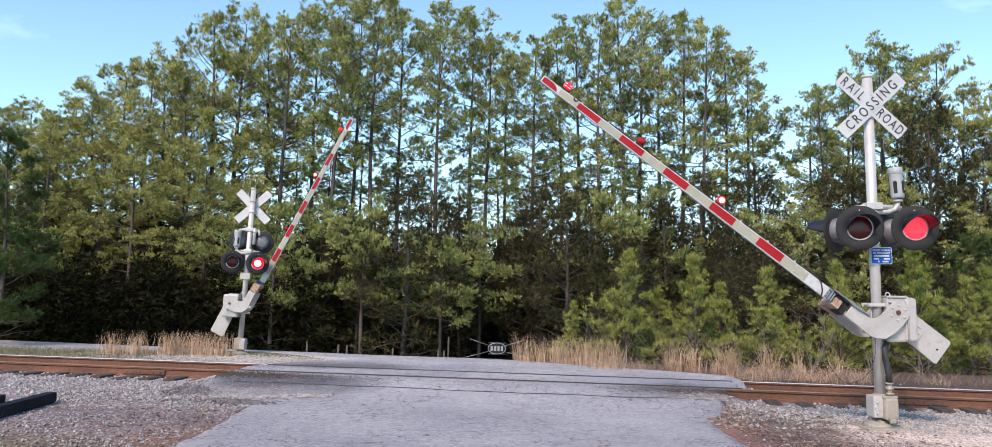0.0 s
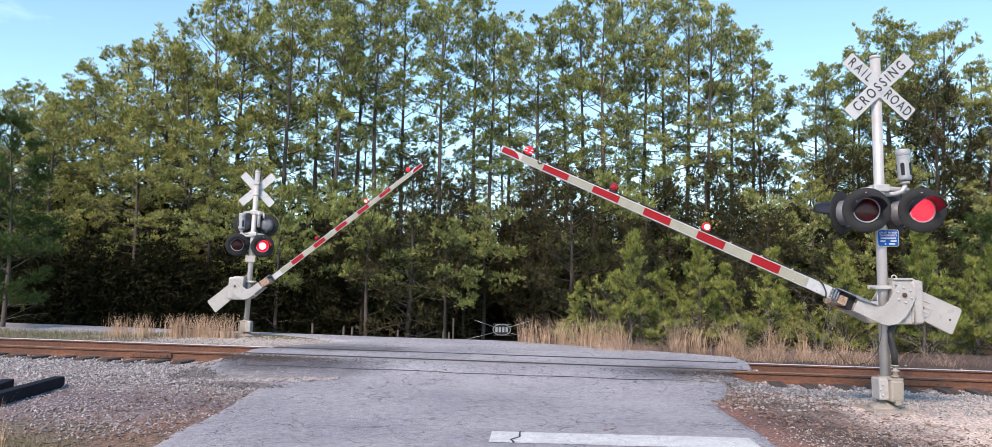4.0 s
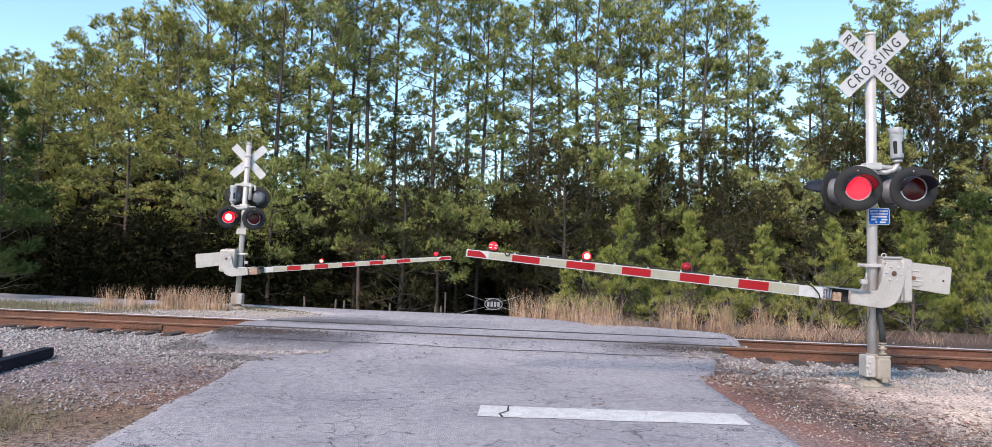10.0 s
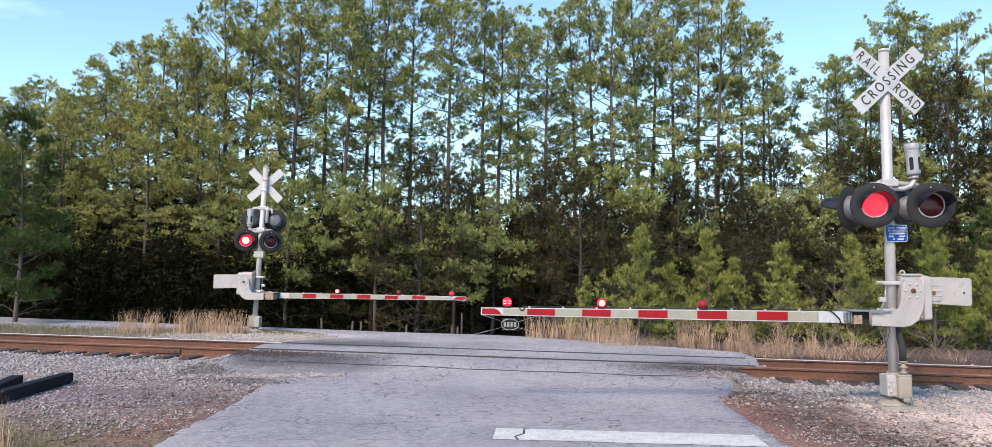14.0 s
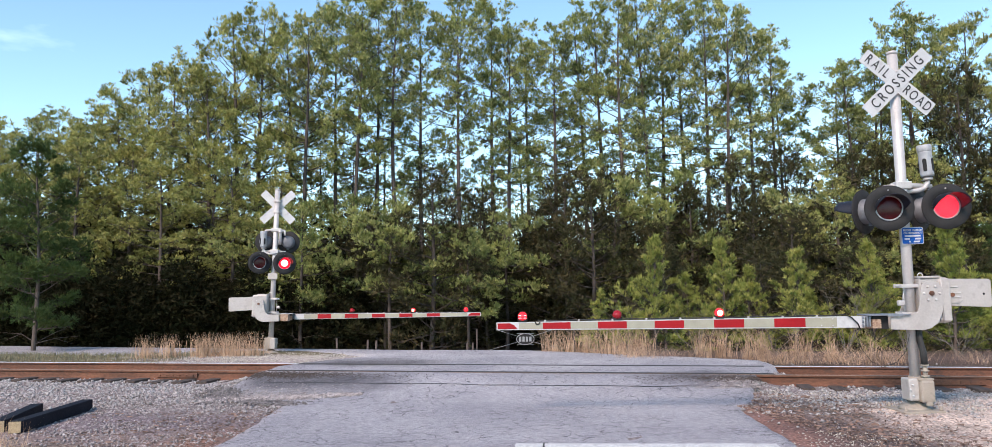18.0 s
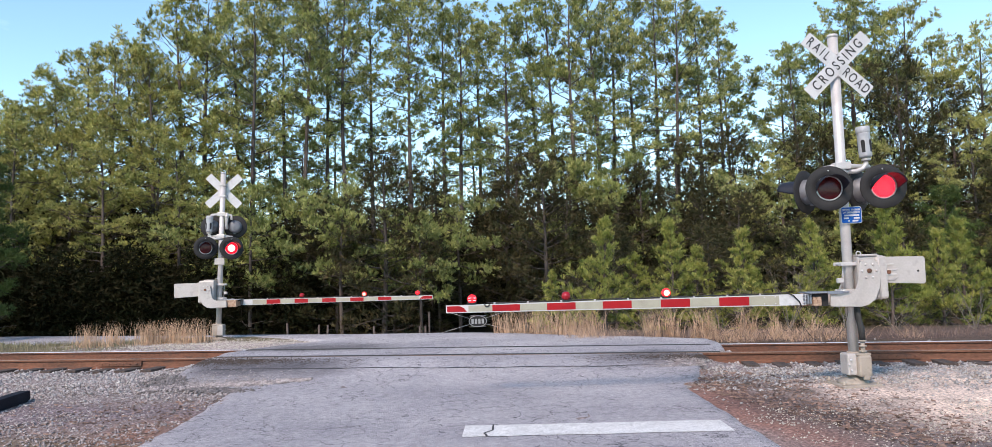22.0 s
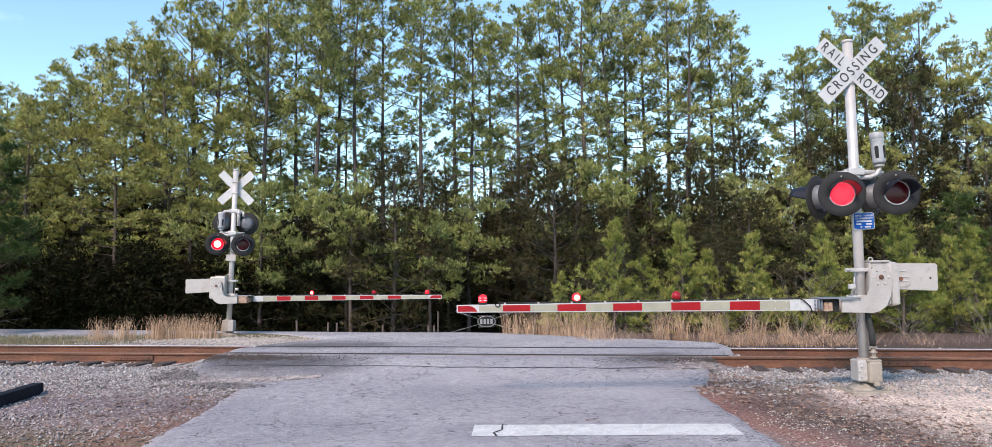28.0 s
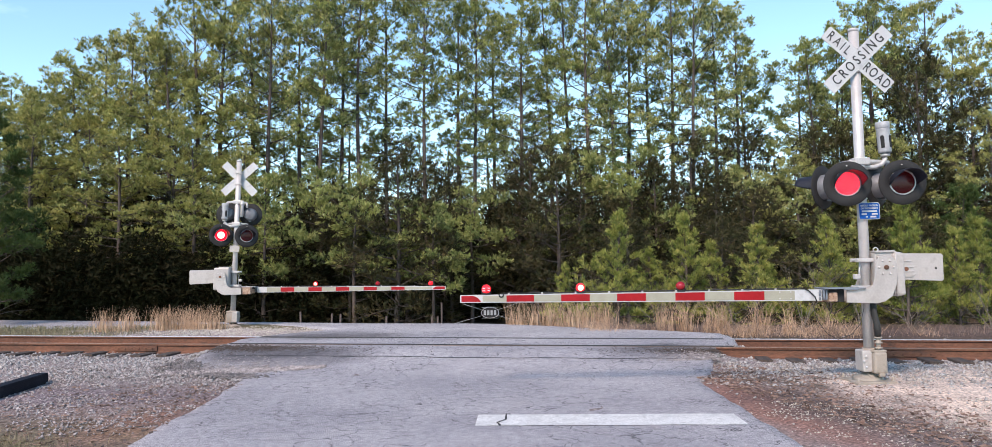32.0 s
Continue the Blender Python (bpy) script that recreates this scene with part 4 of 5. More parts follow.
def signal(name, m, label, hub_z, lamp_rows, buck_z, top, near):
    s = empty(name, m, label, "crossing signal", "crossing signals")
    bm = bmesh.new()
    tube(bm, [(0, 0, 0.42), (0, 0, top)], 0.068, 20)
    part("mast", bm, M["galv"], s, "round galvanised steel mast")
    bm = bmesh.new()
    tube(bm, [(0, 0, top - 0.03), (0, 0, top + 0.01), (0, 0, top + 0.02)], [0.072, 0.072, 0.05], 20)
    part("mast_cap", bm, M["galv"], s)
    crossbuck(s, buck_z, -0.085)
    # base: plate, flared foot, junction box
    bm = bmesh.new()
    box(bm, -0.30, 0.24, -0.26, 0.28, -0.02, 0.035, 0.008)
    for k in range(4):
        px, py = (-0.26, 0.20)[k % 2], (-0.22, 0.24)[k // 2]
        tube(bm, [(px, py, 0.03), (px, py, 0.09)], 0.016, 6)
        tube(bm, [(px, py, 0.036), (px, py, 0.055)], 0.028, 6)
    part("base_plate", bm, M["box"], s, "dusty metal base plate with anchor bolts")
    bm = bmesh.new()
    tube(bm, [(-0.03, 0.01, 0.03), (-0.03, 0.01, 0.07), (-0.02, 0, 0.16), (0, 0, 0.24), (0, 0, 0.46)], [0.22, 0.19, 0.12, 0.10, 0.095], 8)
    part("foot", bm, M["box"], s, "flared cast foot")
    bm = bmesh.new()
    box(bm, -0.15, 0.0, -0.13, 0.11, 0.15, 0.44, 0.02)
    part("junction_box", bm, M["alu"], s, "grey side of the junction box")
    bm = bmesh.new()
    box(bm, -0.03, 0.155, -0.20, 0.10, 0.13, 0.42, 0.03)
    box(bm, 0.03, 0.11, -0.205, -0.16, 0.09, 0.15, 0.012)
    box(bm, -0.04, 0.162, -0.17, 0.11, 0.415, 0.445, 0.01)
    jb = part("junction_box", bm, M["box"], s, "beige junction box with rounded corners")
    studs([(-0.11, -0.145, 0.36), (-0.11, -0.145, 0.22), (-0.14, -0.145, 0.30)], 0.017, M["white"], s)
    bm = bmesh.new()
    tube(bm, [(0.075, -0.12, 0.42), (0.075, -0.12, 0.60)], 0.03, 12)
    for z in (0.46, 0.53, 0.60):
        tube(bm, [(0.075, -0.12, z), (0.075, -0.12, z + 0.022)], 0.05, 12)
    part("conduit", bm, M["box"], s, "short conduit with ribbed couplings")
    bm = bmesh.new()
    tube(bm, [(0.075, -0.12, 0.61), (0.07, -0.12, 0.78), (0.045, -0.10, 0.93), (0.05, -0.08, hub_z - 0.5), (0.14, -0.02, hub_z - 0.35)], 0.042, 12)
    part("hose", bm, M["rubber"], s, "black flexible cable hose")
    # drive mechanism beside the mast
    bm = bmesh.new()
    box(bm, 0.075, 0.455, -0.13, 0.27, hub_z - 0.40, hub_z + 0.20, 0.025)
    mech = part("gate_mechanism", bm, M["alu"], s, "light grey gate drive housing")
    bm = bmesh.new()
    box(bm, 0.31, 0.475, -0.16, 0.28, hub_z - 0.39, hub_z + 0.19, 0.03)
    part("cover", bm, M["alu"], mech, "rounded housing cover")
    bm = bmesh.new()
    box(bm, 0.08, 0.35, -0.15, 0.25, hub_z + 0.195, hub_z + 0.225, 0.008)
    tube(bm, [(0.10, -0.14, hub_z + 0.14), (0.34, -0.15, hub_z + 0.11)], 0.012, 8)
    tube(bm, [(0.345, -0.165, hub_z + 0.21), (0.345, -0.165, hub_z - 0.40)], 0.014, 8)
    part("lid", bm, M["alu"], mech)
    bm = bmesh.new()
    pts = [(0.11 + 0.032 * math.cos(a), -0.10, hub_z + 0.235 + 0.032 * math.sin(a)) for a in np.linspace(0, math.tau, 13)]
    tube(bm, pts, 0.008, 6, False)
    part("lifting_ring", bm, M["galv"], mech)
    for dz in (0.10, -0.27):
        bm = bmesh.new()
        box(bm, -0.16, 0.16, -0.10, -0.065, hub_z + dz - 0.025, hub_z + dz + 0.025, 0.006)
        part("clamp", bm, M["galv"], s, "bolted mast clamp")
        bm = bmesh.new()
        box(bm, -0.16, 0.16, 0.065, 0.10, hub_z + dz - 0.025, hub_z + dz + 0.025, 0.006)
        for x in (-0.13,):
            tube(bm, [(x, -0.14, hub_z + dz), (x, 0.14, hub_z + dz)], 0.016, 8)
            tube(bm, [(x, -0.125, hub_z + dz), (x, -0.10, hub_z + dz)], 0.03, 6)
        part("clamp", bm, M["galv"], s, "bolted mast clamp")
    bm = bmesh.new()
    box(bm, -0.19, -0.10, -0.09, -0.02, hub_z - 0.16, hub_z - 0.09, 0.015)
    tube(bm, [(-0.10, -0.05, hub_z + 0.09), (-0.10, -0.05, hub_z - 0.24)], 0.008, 6)
    part("stop_lug", bm, M["galv"], s)
    # lamps on their crossarm
    turn_right = 7 if near else 0
    for z, yaw, xs, facing, lit in lamp_rows:
        bm = bmesh.new()
        tube(bm, [(xs[0] + 0.05, 0.02, z + 0.30), (0, 0.0, z + 0.33), (xs[1] - 0.05, 0.02, z + 0.30)], 0.032, 10)
        box(bm, -0.11, 0.11, -0.085, 0.085, z + 0.27, z + 0.37, 0.012)
        for x in xs:
            tube(bm, [(x * 0.85, 0.03, z + 0.31), (x * 0.9, 0.04, z + 0.17)], 0.028, 8)
        part("crossarm", bm, M["galv"], s, "cast lamp crossarm")
        for x, side in zip(xs, ("left", "right")):
            lamp_head(s, pose(x, -0.22, z, 0, 0, yaw + (0 if side == "left" else turn_right)), side, lit, 0.29 if near else 0.27)
            if facing == "both":
                lamp_head(s, pose(x - 0.17, 0.14, z - 0.01, 0, 0, 217), side, False, 0.30)
    return s


def bell(parent, m):
    bm = bmesh.new()
    tube(bm, [(0, 0, 0), (0, 0, 0.03), (0, 0, 0.04), (0, 0, 0.33), (0, 0, 0.345)], [0.080, 0.086, 0.086, 0.086, 0.088], 24)
    b = part("bell", bm, M["bell_grey"], parent, "grey electronic bell with arched openings", m)
    bm = bmesh.new()
    tube(bm, [(0, 0, 0.345), (0, 0, 0.35), (0, 0, 0.425), (0, 0, 0.435)], [0.090, 0.093, 0.093, 0.086], 24)
    part("cap", bm, M["bell_grey"], b)
    # the openings are black plates that give the darkness inside the bell
    for turn in (-38, 40, 130, 220):
        bm = bmesh.new()
        ol = [(-0.022, 0.07), (0.022, 0.07), (0.026, 0.22)] + [(0.026 * math.cos(a), 0.22 + 0.026 * math.sin(a)) for a in np.linspace(0.3, math.pi - 0.3, 6)] + [(-0.026, 0.22)]
        plate(bm, ol, -0.090, -0.07)
        part("sound_opening", bm, M["black"], b, "black arched plate for the shade inside an opening", pose(0, 0, 0, 0, 0, turn))
    bm = bmesh.new()
    tube(bm, [(0, 0, 0.0), (-0.005, 0, -0.07), (-0.06, 0, -0.15), (-0.16, 0, -0.18), (-0.34, 0, -0.17)], 0.034, 12)
    tube(bm, [(0, 0, -0.045), (0, 0, -0.01)], 0.062, 12)
    part("bracket", bm, M["galv"], b, "bent pipe bracket")


def crossing_gate(name, hub_pose, label, marks, lamps):
    """The swinging arm. Its space: the shaft runs along y through the origin, the arm reaches to -x."""
    g = empty(name, hub_pose, label, "crossing gate", "crossing gates")
    outline = [(-0.13, 0.09), (-0.09, 0.145), (0.0, 0.165), (0.10, 0.13), (0.155, 0.05), (0.15, -0.10), (0.13, -0.25), (0.07, -0.39), (-0.03, -0.46), (-0.13, -0.485),
               (-0.55, -0.47), (-0.545, -0.29), (-0.26, -0.29), (-0.19, -0.25), (-0.155, -0.16)]
    for y in (-0.02, 0.46):
        bm = bmesh.new()
        plate(bm, outline, y, y + 0.02, 0.004)
        ar = part("side_arm", bm, M["alu"], g, "curved light grey support arm")
        dy = y - 0.004 if y < 0.1 else y + 0.024
        studs([(0.10 * math.cos(radians(60 * k)), dy, 0.10 * math.sin(radians(60 * k))) for k in range(6)], 0.018, M["galv"], ar)
        bm = bmesh.new()
        tube(bm, [(0, dy + 0.02, 0), (0, dy - 0.012, 0)], 0.032, 12)
        tube(bm, [(0, dy - 0.010, 0), (0, dy - 0.02, 0)], 0.022, 8)
        part("shaft_end", bm, M["rust"], ar, "rusty shaft end")
    # channel that holds the arm
    bm = bmesh.new()
    box(bm, -0.86, -0.30, -0.05, 0.30, -0.287, -0.270, 0.004)
    box(bm, -0.60, -0.40, -0.055, -0.035, -0.300, -0.262, 0.004)
    part("channel", bm, M["steel"], g, "flat blue-grey steel channel over the arm")
    bm = bmesh.new()
    box(bm, -0.78, -0.665, 0.0, 0.30, -0.455, -0.335, 0.006)
    box(bm, -0.78, -0.55, 0.26, 0.42, -0.47, -0.29, 0.006)
    part("bracket", bm, M["rusty_beige"], g, "beige bracket with rust stains")
    # solid black blocks stand in for the shade in the open bracket
    bm = bmesh.new()
    box(bm, -0.662, -0.552, 0.05, 0.255, -0.465, -0.29)
    box(bm, -0.775, -0.665, 0.02, 0.255, -0.333, -0.29)
    part("recess", bm, M["black"], g, "black blocks for the shade inside the bracket")
    bm = bmesh.new()
    for z in (-0.31, -0.36, -0.41):
        tube(bm, [(-0.92, -0.012, z), (-0.90, -0.012, z)], 0.02, 6)
        tube(bm, [(-0.91, 0.01, z), (-0.77, 0.05, z + 0.01)], 0.013, 6)
    box(bm, -0.86, -0.835, -0.005, 0.05, -0.43, -0.29, 0.005)
    box(bm, -0.82, -0.80, 0.0, 0.06, -0.43, -0.30, 0.005)
    part("shear_bolt", bm, M["steel"], g)
    # the arm itself: a tapering box beam in bands
    kinds = ["alu"] + ["beige", "red"] * 6
    bands = list(zip(marks, marks[1:], kinds))
    start, tip = marks[0], marks[-1]
    half = lambda x: 0.076 - 0.026 * (-x - 0.83) / 5.0
    ZC = -0.365
    bm = bmesh.new()
    a, b = start, tip
    va = [bm.verts.new((a, y, ZC + s * half(a))) for y, s in ((0.0, -1), (0.05, -1), (0.05, 1), (0.0, 1))]
    vb = [bm.verts.new((b, y, ZC + s * half(b))) for y, s in ((0.0, -1), (0.05, -1), (0.05, 1), (0.0, 1))]
    for k in range(4):
        bm.faces.new((va[k], va[(k + 1) % 4], vb[(k + 1) % 4], vb[k]))
    bm.faces.new(va[::-1]), bm.faces.new(vb)
    bmesh.ops.recalc_face_normals(bm, faces=bm.faces)
    beam = part("beam", bm, M["white"], g, "long tapering white gate beam")
    for x0, x1, kind in bands[1:]:
        for y, dy in ((0.0, -0.003), (0.05, 0.003)):
            bm = bmesh.new()
            h0, h1 = half(x0) - 0.012, half(x1) - 0.012
            if x1 == tip:
                ol = [(x0 - 0.02, ZC - h0), (x1 + 0.015, ZC - h1), (x1 + 0.015, ZC + h1), (x0 - 0.12, ZC + h0), (x0 - 0.06, ZC + 0.01)]
            else:
                ol = [(x0, ZC - h0), (x1, ZC - h1), (x1, ZC + h1), (x0, ZC + h0)]
            plate(bm, ol, y + dy, y)
            part("stripe", bm, M[kind], beam)
    studs([(x, -0.004, ZC + dz) for x in (-0.92, -1.1, -1.3, -1.45) for dz in (-0.045, 0.045)], 0.011, M["galv"], beam)
    for k in range(9):
        bm = bmesh.new()
        box(bm, -1.5 - 0.45 * k - 0.012, -1.5 - 0.45 * k + 0.012, 0.005, 0.03, ZC + half(-1.5 - 0.45 * k), ZC + half(-1.5 - 0.45 * k) + 0.022)
        part("cable_clip", bm, M["galv"], beam)
    # cable along the top of the beam
    bm = bmesh.new()
    cps = [(-0.95, -0.015, ZC - 0.10), (-0.98, -0.02, ZC - 0.02), (-1.06, -0.02, ZC + 0.06), (-1.14, 0.0, ZC + 0.10)]
    cps += [(-1.3 - 0.3 * k, 0.02, ZC + half(-1.3 - 0.3 * k) + 0.012 + 0.006 * (k % 2)) for k in range(14)]
    tube(bm, cps, 0.009, 6)
    tube(bm, [(lamps[0] + 0.20 + 0.03 * math.cos(a), -0.01, ZC + 0.055 - 0.035 * abs(math.sin(a))) for a in np.linspace(0, math.pi, 9)], 0.009, 6)
    part("cable", bm, M["rubber"], g, "black lamp cable along the beam")
    # three lamps: two flash in turn, the tip one burns all the time
    for x, side in zip(lamps, (None, "left", "right")):
        z = ZC + half(x)
        bm = bmesh.new()
        box(bm, x - 0.055, x + 0.055, -0.01, 0.06, z, z + 0.03, 0.006)
        for dx in (-0.045, 0.045):
            tube(bm, [(x + dx, 0.025, z + 0.02), (x + dx * 1.3, 0.025, z + 0.045)], 0.016, 8)
        lm = part("gate_lamp", bm, M["black"], g, "small round red lamp on the gate")
        bm = bmesh.new()
        tube(bm, [(x, 0.025, z + 0.03), (x, 0.025, z + 0.048), (x, 0.025, z + 0.056)], [0.045, 0.05, 0.04], 16)
        part("collar", bm, M["black"], lm)
        bm = bmesh.new()
        if side:
            lathe(bm, [(-0.062, 0), (-0.058, 0.024), (-0.048, 0.04)], 20, 1)
            lathe(bm, [(-0.048, 0.04), (-0.035, 0.052), (-0.02, 0.06), (0.0, 0.062)], 20, 2)
            lathe(bm, [(0.0, 0.062), (0.02, 0.06), (0.04, 0.05), (0.058, 0.024), (0.062, 0)], 20, 0)
            place = pose(x, 0.025, z + 0.075)
            o = part("globe", bm, [M["globe"], M["hot"], M["steady"]], lm, "red lamp globe", place)
            FLASHERS.append((o, place, side))
        else:
            lathe(bm, [(-0.062, 0), (-0.058, 0.024), (-0.04, 0.05), (-0.02, 0.06), (0.0, 0.062)], 20, 1)
            lathe(bm, [(0.0, 0.062), (0.02, 0.06), (0.04, 0.05), (0.058, 0.024), (0.062, 0)], 20, 1)
            for dz in (-0.02, 0.015):
                box(bm, -0.052, 0.052, -0.058, -0.05, dz - 0.004, dz + 0.004, mi=2)
            part("globe", bm, [M["globe"], M["steady"], M["led"]], lm, "glowing red lamp globe", pose(x, 0.025, z + 0.075))
    # counterweight
    bm = bmesh.new()
    plate(bm, [(0.05, -0.16), (0.88, -0.20), (0.905, -0.18), (0.905, 0.155), (0.88, 0.18), (0.05, 0.19)], 0.20, 0.23, 0.004)
    cw = part("counterweight", bm, M["alu"], g, "flat grey counterweight plate")
    bm = bmesh.new()
    pts = [(0.30, -0.14), (0.46, -0.14), (0.51, -0.10), (0.52, -0.03), (0.51, 0.02), (0.30, 0.03)]
    plate(bm, pts, 0.185, 0.20, 0.003)
    part("weight_block", bm, M["alu"], cw)
    bm = bmesh.new()
    box(bm, 0.34, 0.49, 0.175, 0.186, -0.065, -0.045)
    box(bm, 0.34, 0.49, 0.175, 0.186, -0.005, 0.010)
    box(bm, 0.31, 0.46, 0.188, 0.199, 0.075, 0.09)
    part("slot", bm, M["galv"], cw)
    studs([(0.80, 0.198, -0.02)], 0.016, M["black"], cw)
    bm = bmesh.new()
    tube(bm, [(0.375, 0.19, -0.028), (0.375, 0.165, -0.028)], 0.03, 8)
    part("nut", bm, M["rust"], cw, "rusty clamp nut")
    return g


NEAR = pose(5.245, 10.79, 0.05, 0, -0.9, 0)
FAR = pose(-6.80, 21.36, 0.06, 0, 2.1, 0) @ pose(0, 0, 0, 0, 0, 180)
near_signal = signal("crossing_signal", NEAR, "railroad crossing signal with two flashing red lamps and a bell", 1.56,
                     [(2.70, -17, (-0.29, 0.46), "both", True)], 4.43, 4.87, True)
bell(near_signal, pose(0.36, 0.0, 3.13, 0, -3, 0))
far_signal = signal("crossing_signal", FAR, "railroad crossing signal seen from behind beside the far road edge", 1.40,
                    [(3.06, 8, (-0.30, 0.32), "front", False)], 4.02, 4.50, False)
# the far mast also carries a lower pair that faces back over the track
bm = bmesh.new()
tube(bm, [(-0.30, 0, 2.78), (0, 0, 2.80), (0.36, 0, 2.78)], 0.03, 10)
box(bm, -0.11, 0.11, -0.085, 0.085, 2.74, 2.84, 0.012)
part("crossarm", bm, M["galv"], far_signal, "cast lamp crossarm")
lamp_head(far_signal, pose(0.33, 0.24, 2.47, 0, 0, 180 + 24), "left", True, 0.23, True)
lamp_head(far_signal, pose(-0.35, 0.24, 2.47, 0, 0, 180 + 24), "right", True, 0.23, True)
bell(far_signal, pose(0.31, 0.06, 2.90))
bm = bmesh.new()
tube(bm, [(-0.14, 0.04, 2.98), (-0.14, 0.04, 3.40), (-0.14, 0.04, 3.42)], [0.042, 0.042, 0.03], 12)
tube(bm, [(-0.14, 0.04, 3.30), (-0.14, 0.04, 3.36)], 0.058, 12)
part("pipe_stub", bm, M["galv"], far_signal, "short capped galvanised pipe")
bm = bmesh.new()
box(bm, -0.13, 0.13, 0.09, 0.11, 2.03, 2.20, 0.004)
part("sign", bm, M["alu"], far_signal, "small plain metal plate")
# blue notice on the near mast
bm = bmesh.new()
box(bm, -0.145, 0.145, -0.006, 0.0, -0.115, 0.115)
bmesh.ops.bevel(bm, geom=[e for e in bm.edges if abs((e.verts[0].co - e.verts[1].co).y) > 0.004], offset=0.025, segments=3, profile=0.5, affect="EDGES")
notice = part("notice", bm, M["white"], near_signal, "small blue emergency notice with white lettering", pose(0.055, -0.085, 2.33))
bm = bmesh.new()
box(bm, -0.137, 0.137, -0.009, -0.006, -0.107, 0.107)
bmesh.ops.bevel(bm, geom=[e for e in bm.edges if abs((e.verts[0].co - e.verts[1].co).y) > 0.002], offset=0.02, segments=3, profile=0.5, affect="EDGES")
part("field", bm, M["blue"], notice, "blue notice field")
words("lettering", "REPORT  PROBLEM", 0.034, M["white"], notice, pose(0, -0.0115, 0.073), 0.85, 0.0008)
words("lettering", "OR EMERGENCY", 0.036, M["white"], notice, pose(0, -0.0115, 0.035), 0.9, 0.0008)
bm = bmesh.new()
for x0, x1, z in ((-0.105, 0.105, -0.003), (-0.11, -0.04, -0.042), (0.03, 0.11, -0.042), (-0.05, -0.03, -0.08), (0.01, 0.09, -0.08)):
    box(bm, x0, x1, -0.0115, -0.009, z - 0.011, z + 0.011)
part("lettering", bm, M["white"], notice)

# slack black cable between gate and base
bm = bmesh.new()
tube(bm, [(-0.08, -0.10, 1.22), (-0.10, -0.12, 1.0), (-0.16, -0.13, 0.80), (-0.30, -0.14, 0.66), (-0.48, -0.14, 0.60), (-0.62, -0.13, 0.68), (-0.74, -0.12, 0.86), (-0.80, -0.12, 1.10)], 0.004, 6)
part("cable", bm, M["rubber"], near_signal, "thin slack black cable")
NEAR_HUB = (5.41, 10.60, 1.61)
FAR_HUB = (-7.02, 21.50, 1.43)
near_gate = crossing_gate("crossing_gate", pose(*NEAR_HUB), "red and white striped crossing gate with three red lamps",
                          (-0.88, -1.246, -1.657, -2.067, -2.463, -2.86, -3.255, -3.645, -4.012, -4.397, -4.76, -5.13, -5.45, -5.75), (-5.40, -4.135, -2.78))
far_gate = crossing_gate("crossing_gate", pose(*FAR_HUB, 0, 0, 180), "red and white striped crossing gate on the far lane",
                         (-0.84, -1.116, -1.486, -1.856, -2.234, -2.595, -2.974, -3.335, -3.723, -4.083, -4.471, -4.832, -5.57, -5.94), (-5.536, -4.10, -2.424))


# ---- trees ----
def shoots(points, dirs, rng, per, length, width, spread):
    """Brushes of flat needles that share their root: vertices and triangles."""
    n = len(points)
    d = dirs[:, None, :] + rng.randn(n, per, 3) * spread
    d /= np.linalg.norm(d, axis=-1, keepdims=True)
    w = np.cross(d, rng.randn(n, per, 3))
    w /= np.linalg.norm(w, axis=-1, keepdims=True) + 1e-9
    tip = d * length * (0.55 + 0.6 * rng.rand(n, per, 1))
    mid = tip * 0.55 + w * width
    rest = points[:, None, None, :] + np.stack([mid, tip], 2)
    co = np.concatenate([points[:, None, :], rest.reshape(n, -1, 3)], 1)
    k = np.arange(per)
    tri = np.stack([0 * k, 1 + 2 * k, 2 + 2 * k], 1)
    return co.reshape(-1, 3), (tri[None] + (2 * per + 1) * np.arange(n)[:, None, None]).reshape(-1, 3)


def sticks(segs, k):
    """Tapering k-sided sticks from rows of (a, b, ra, rb): vertices and quads."""
    A, B = np.array([s[0] for s in segs]), np.array([s[1] for s in segs])
    ra, rb = np.array([s[2] for s in segs])[:, None], np.array([s[3] for s in segs])[:, None]
    d = B - A
    d /= np.linalg.norm(d, axis=1, keepdims=True) + 1e-9
    ref = np.where(np.abs(d[:, 2:]) > 0.9, np.array([[1.0, 0, 0]]), np.array([[0, 0, 1.0]]))
    u = np.cross(d, ref)
    u /= np.linalg.norm(u, axis=1, keepdims=True)
    w = np.cross(d, u)
    ring = [u * math.cos(i * math.tau / k) + w * math.sin(i * math.tau / k) for i in range(k)]
    co = np.stack([A + r * ra for r in ring] + [B + r * rb for r in ring], 1)
    q = np.array([(i, (i + 1) % k, k + (i + 1) % k, k + i) for i in range(k)])
    return co.reshape(-1, 3), (q[None] + 2 * k * np.arange(len(A))[:, None, None]).reshape(-1, 4)


def twig_mesh(segs, name, material, thick=()):
    co, q = sticks(segs, 3)
    if len(thick):
        c2, q2 = sticks(thick, 8)
        co, q = np.concatenate([co, c2]), np.concatenate([q, q2 + len(co)])
    return raw_mesh(name, co, q, material, True)


def unit(v):
    return v / (np.linalg.norm(v, axis=-1, keepdims=True) + 1e-9)


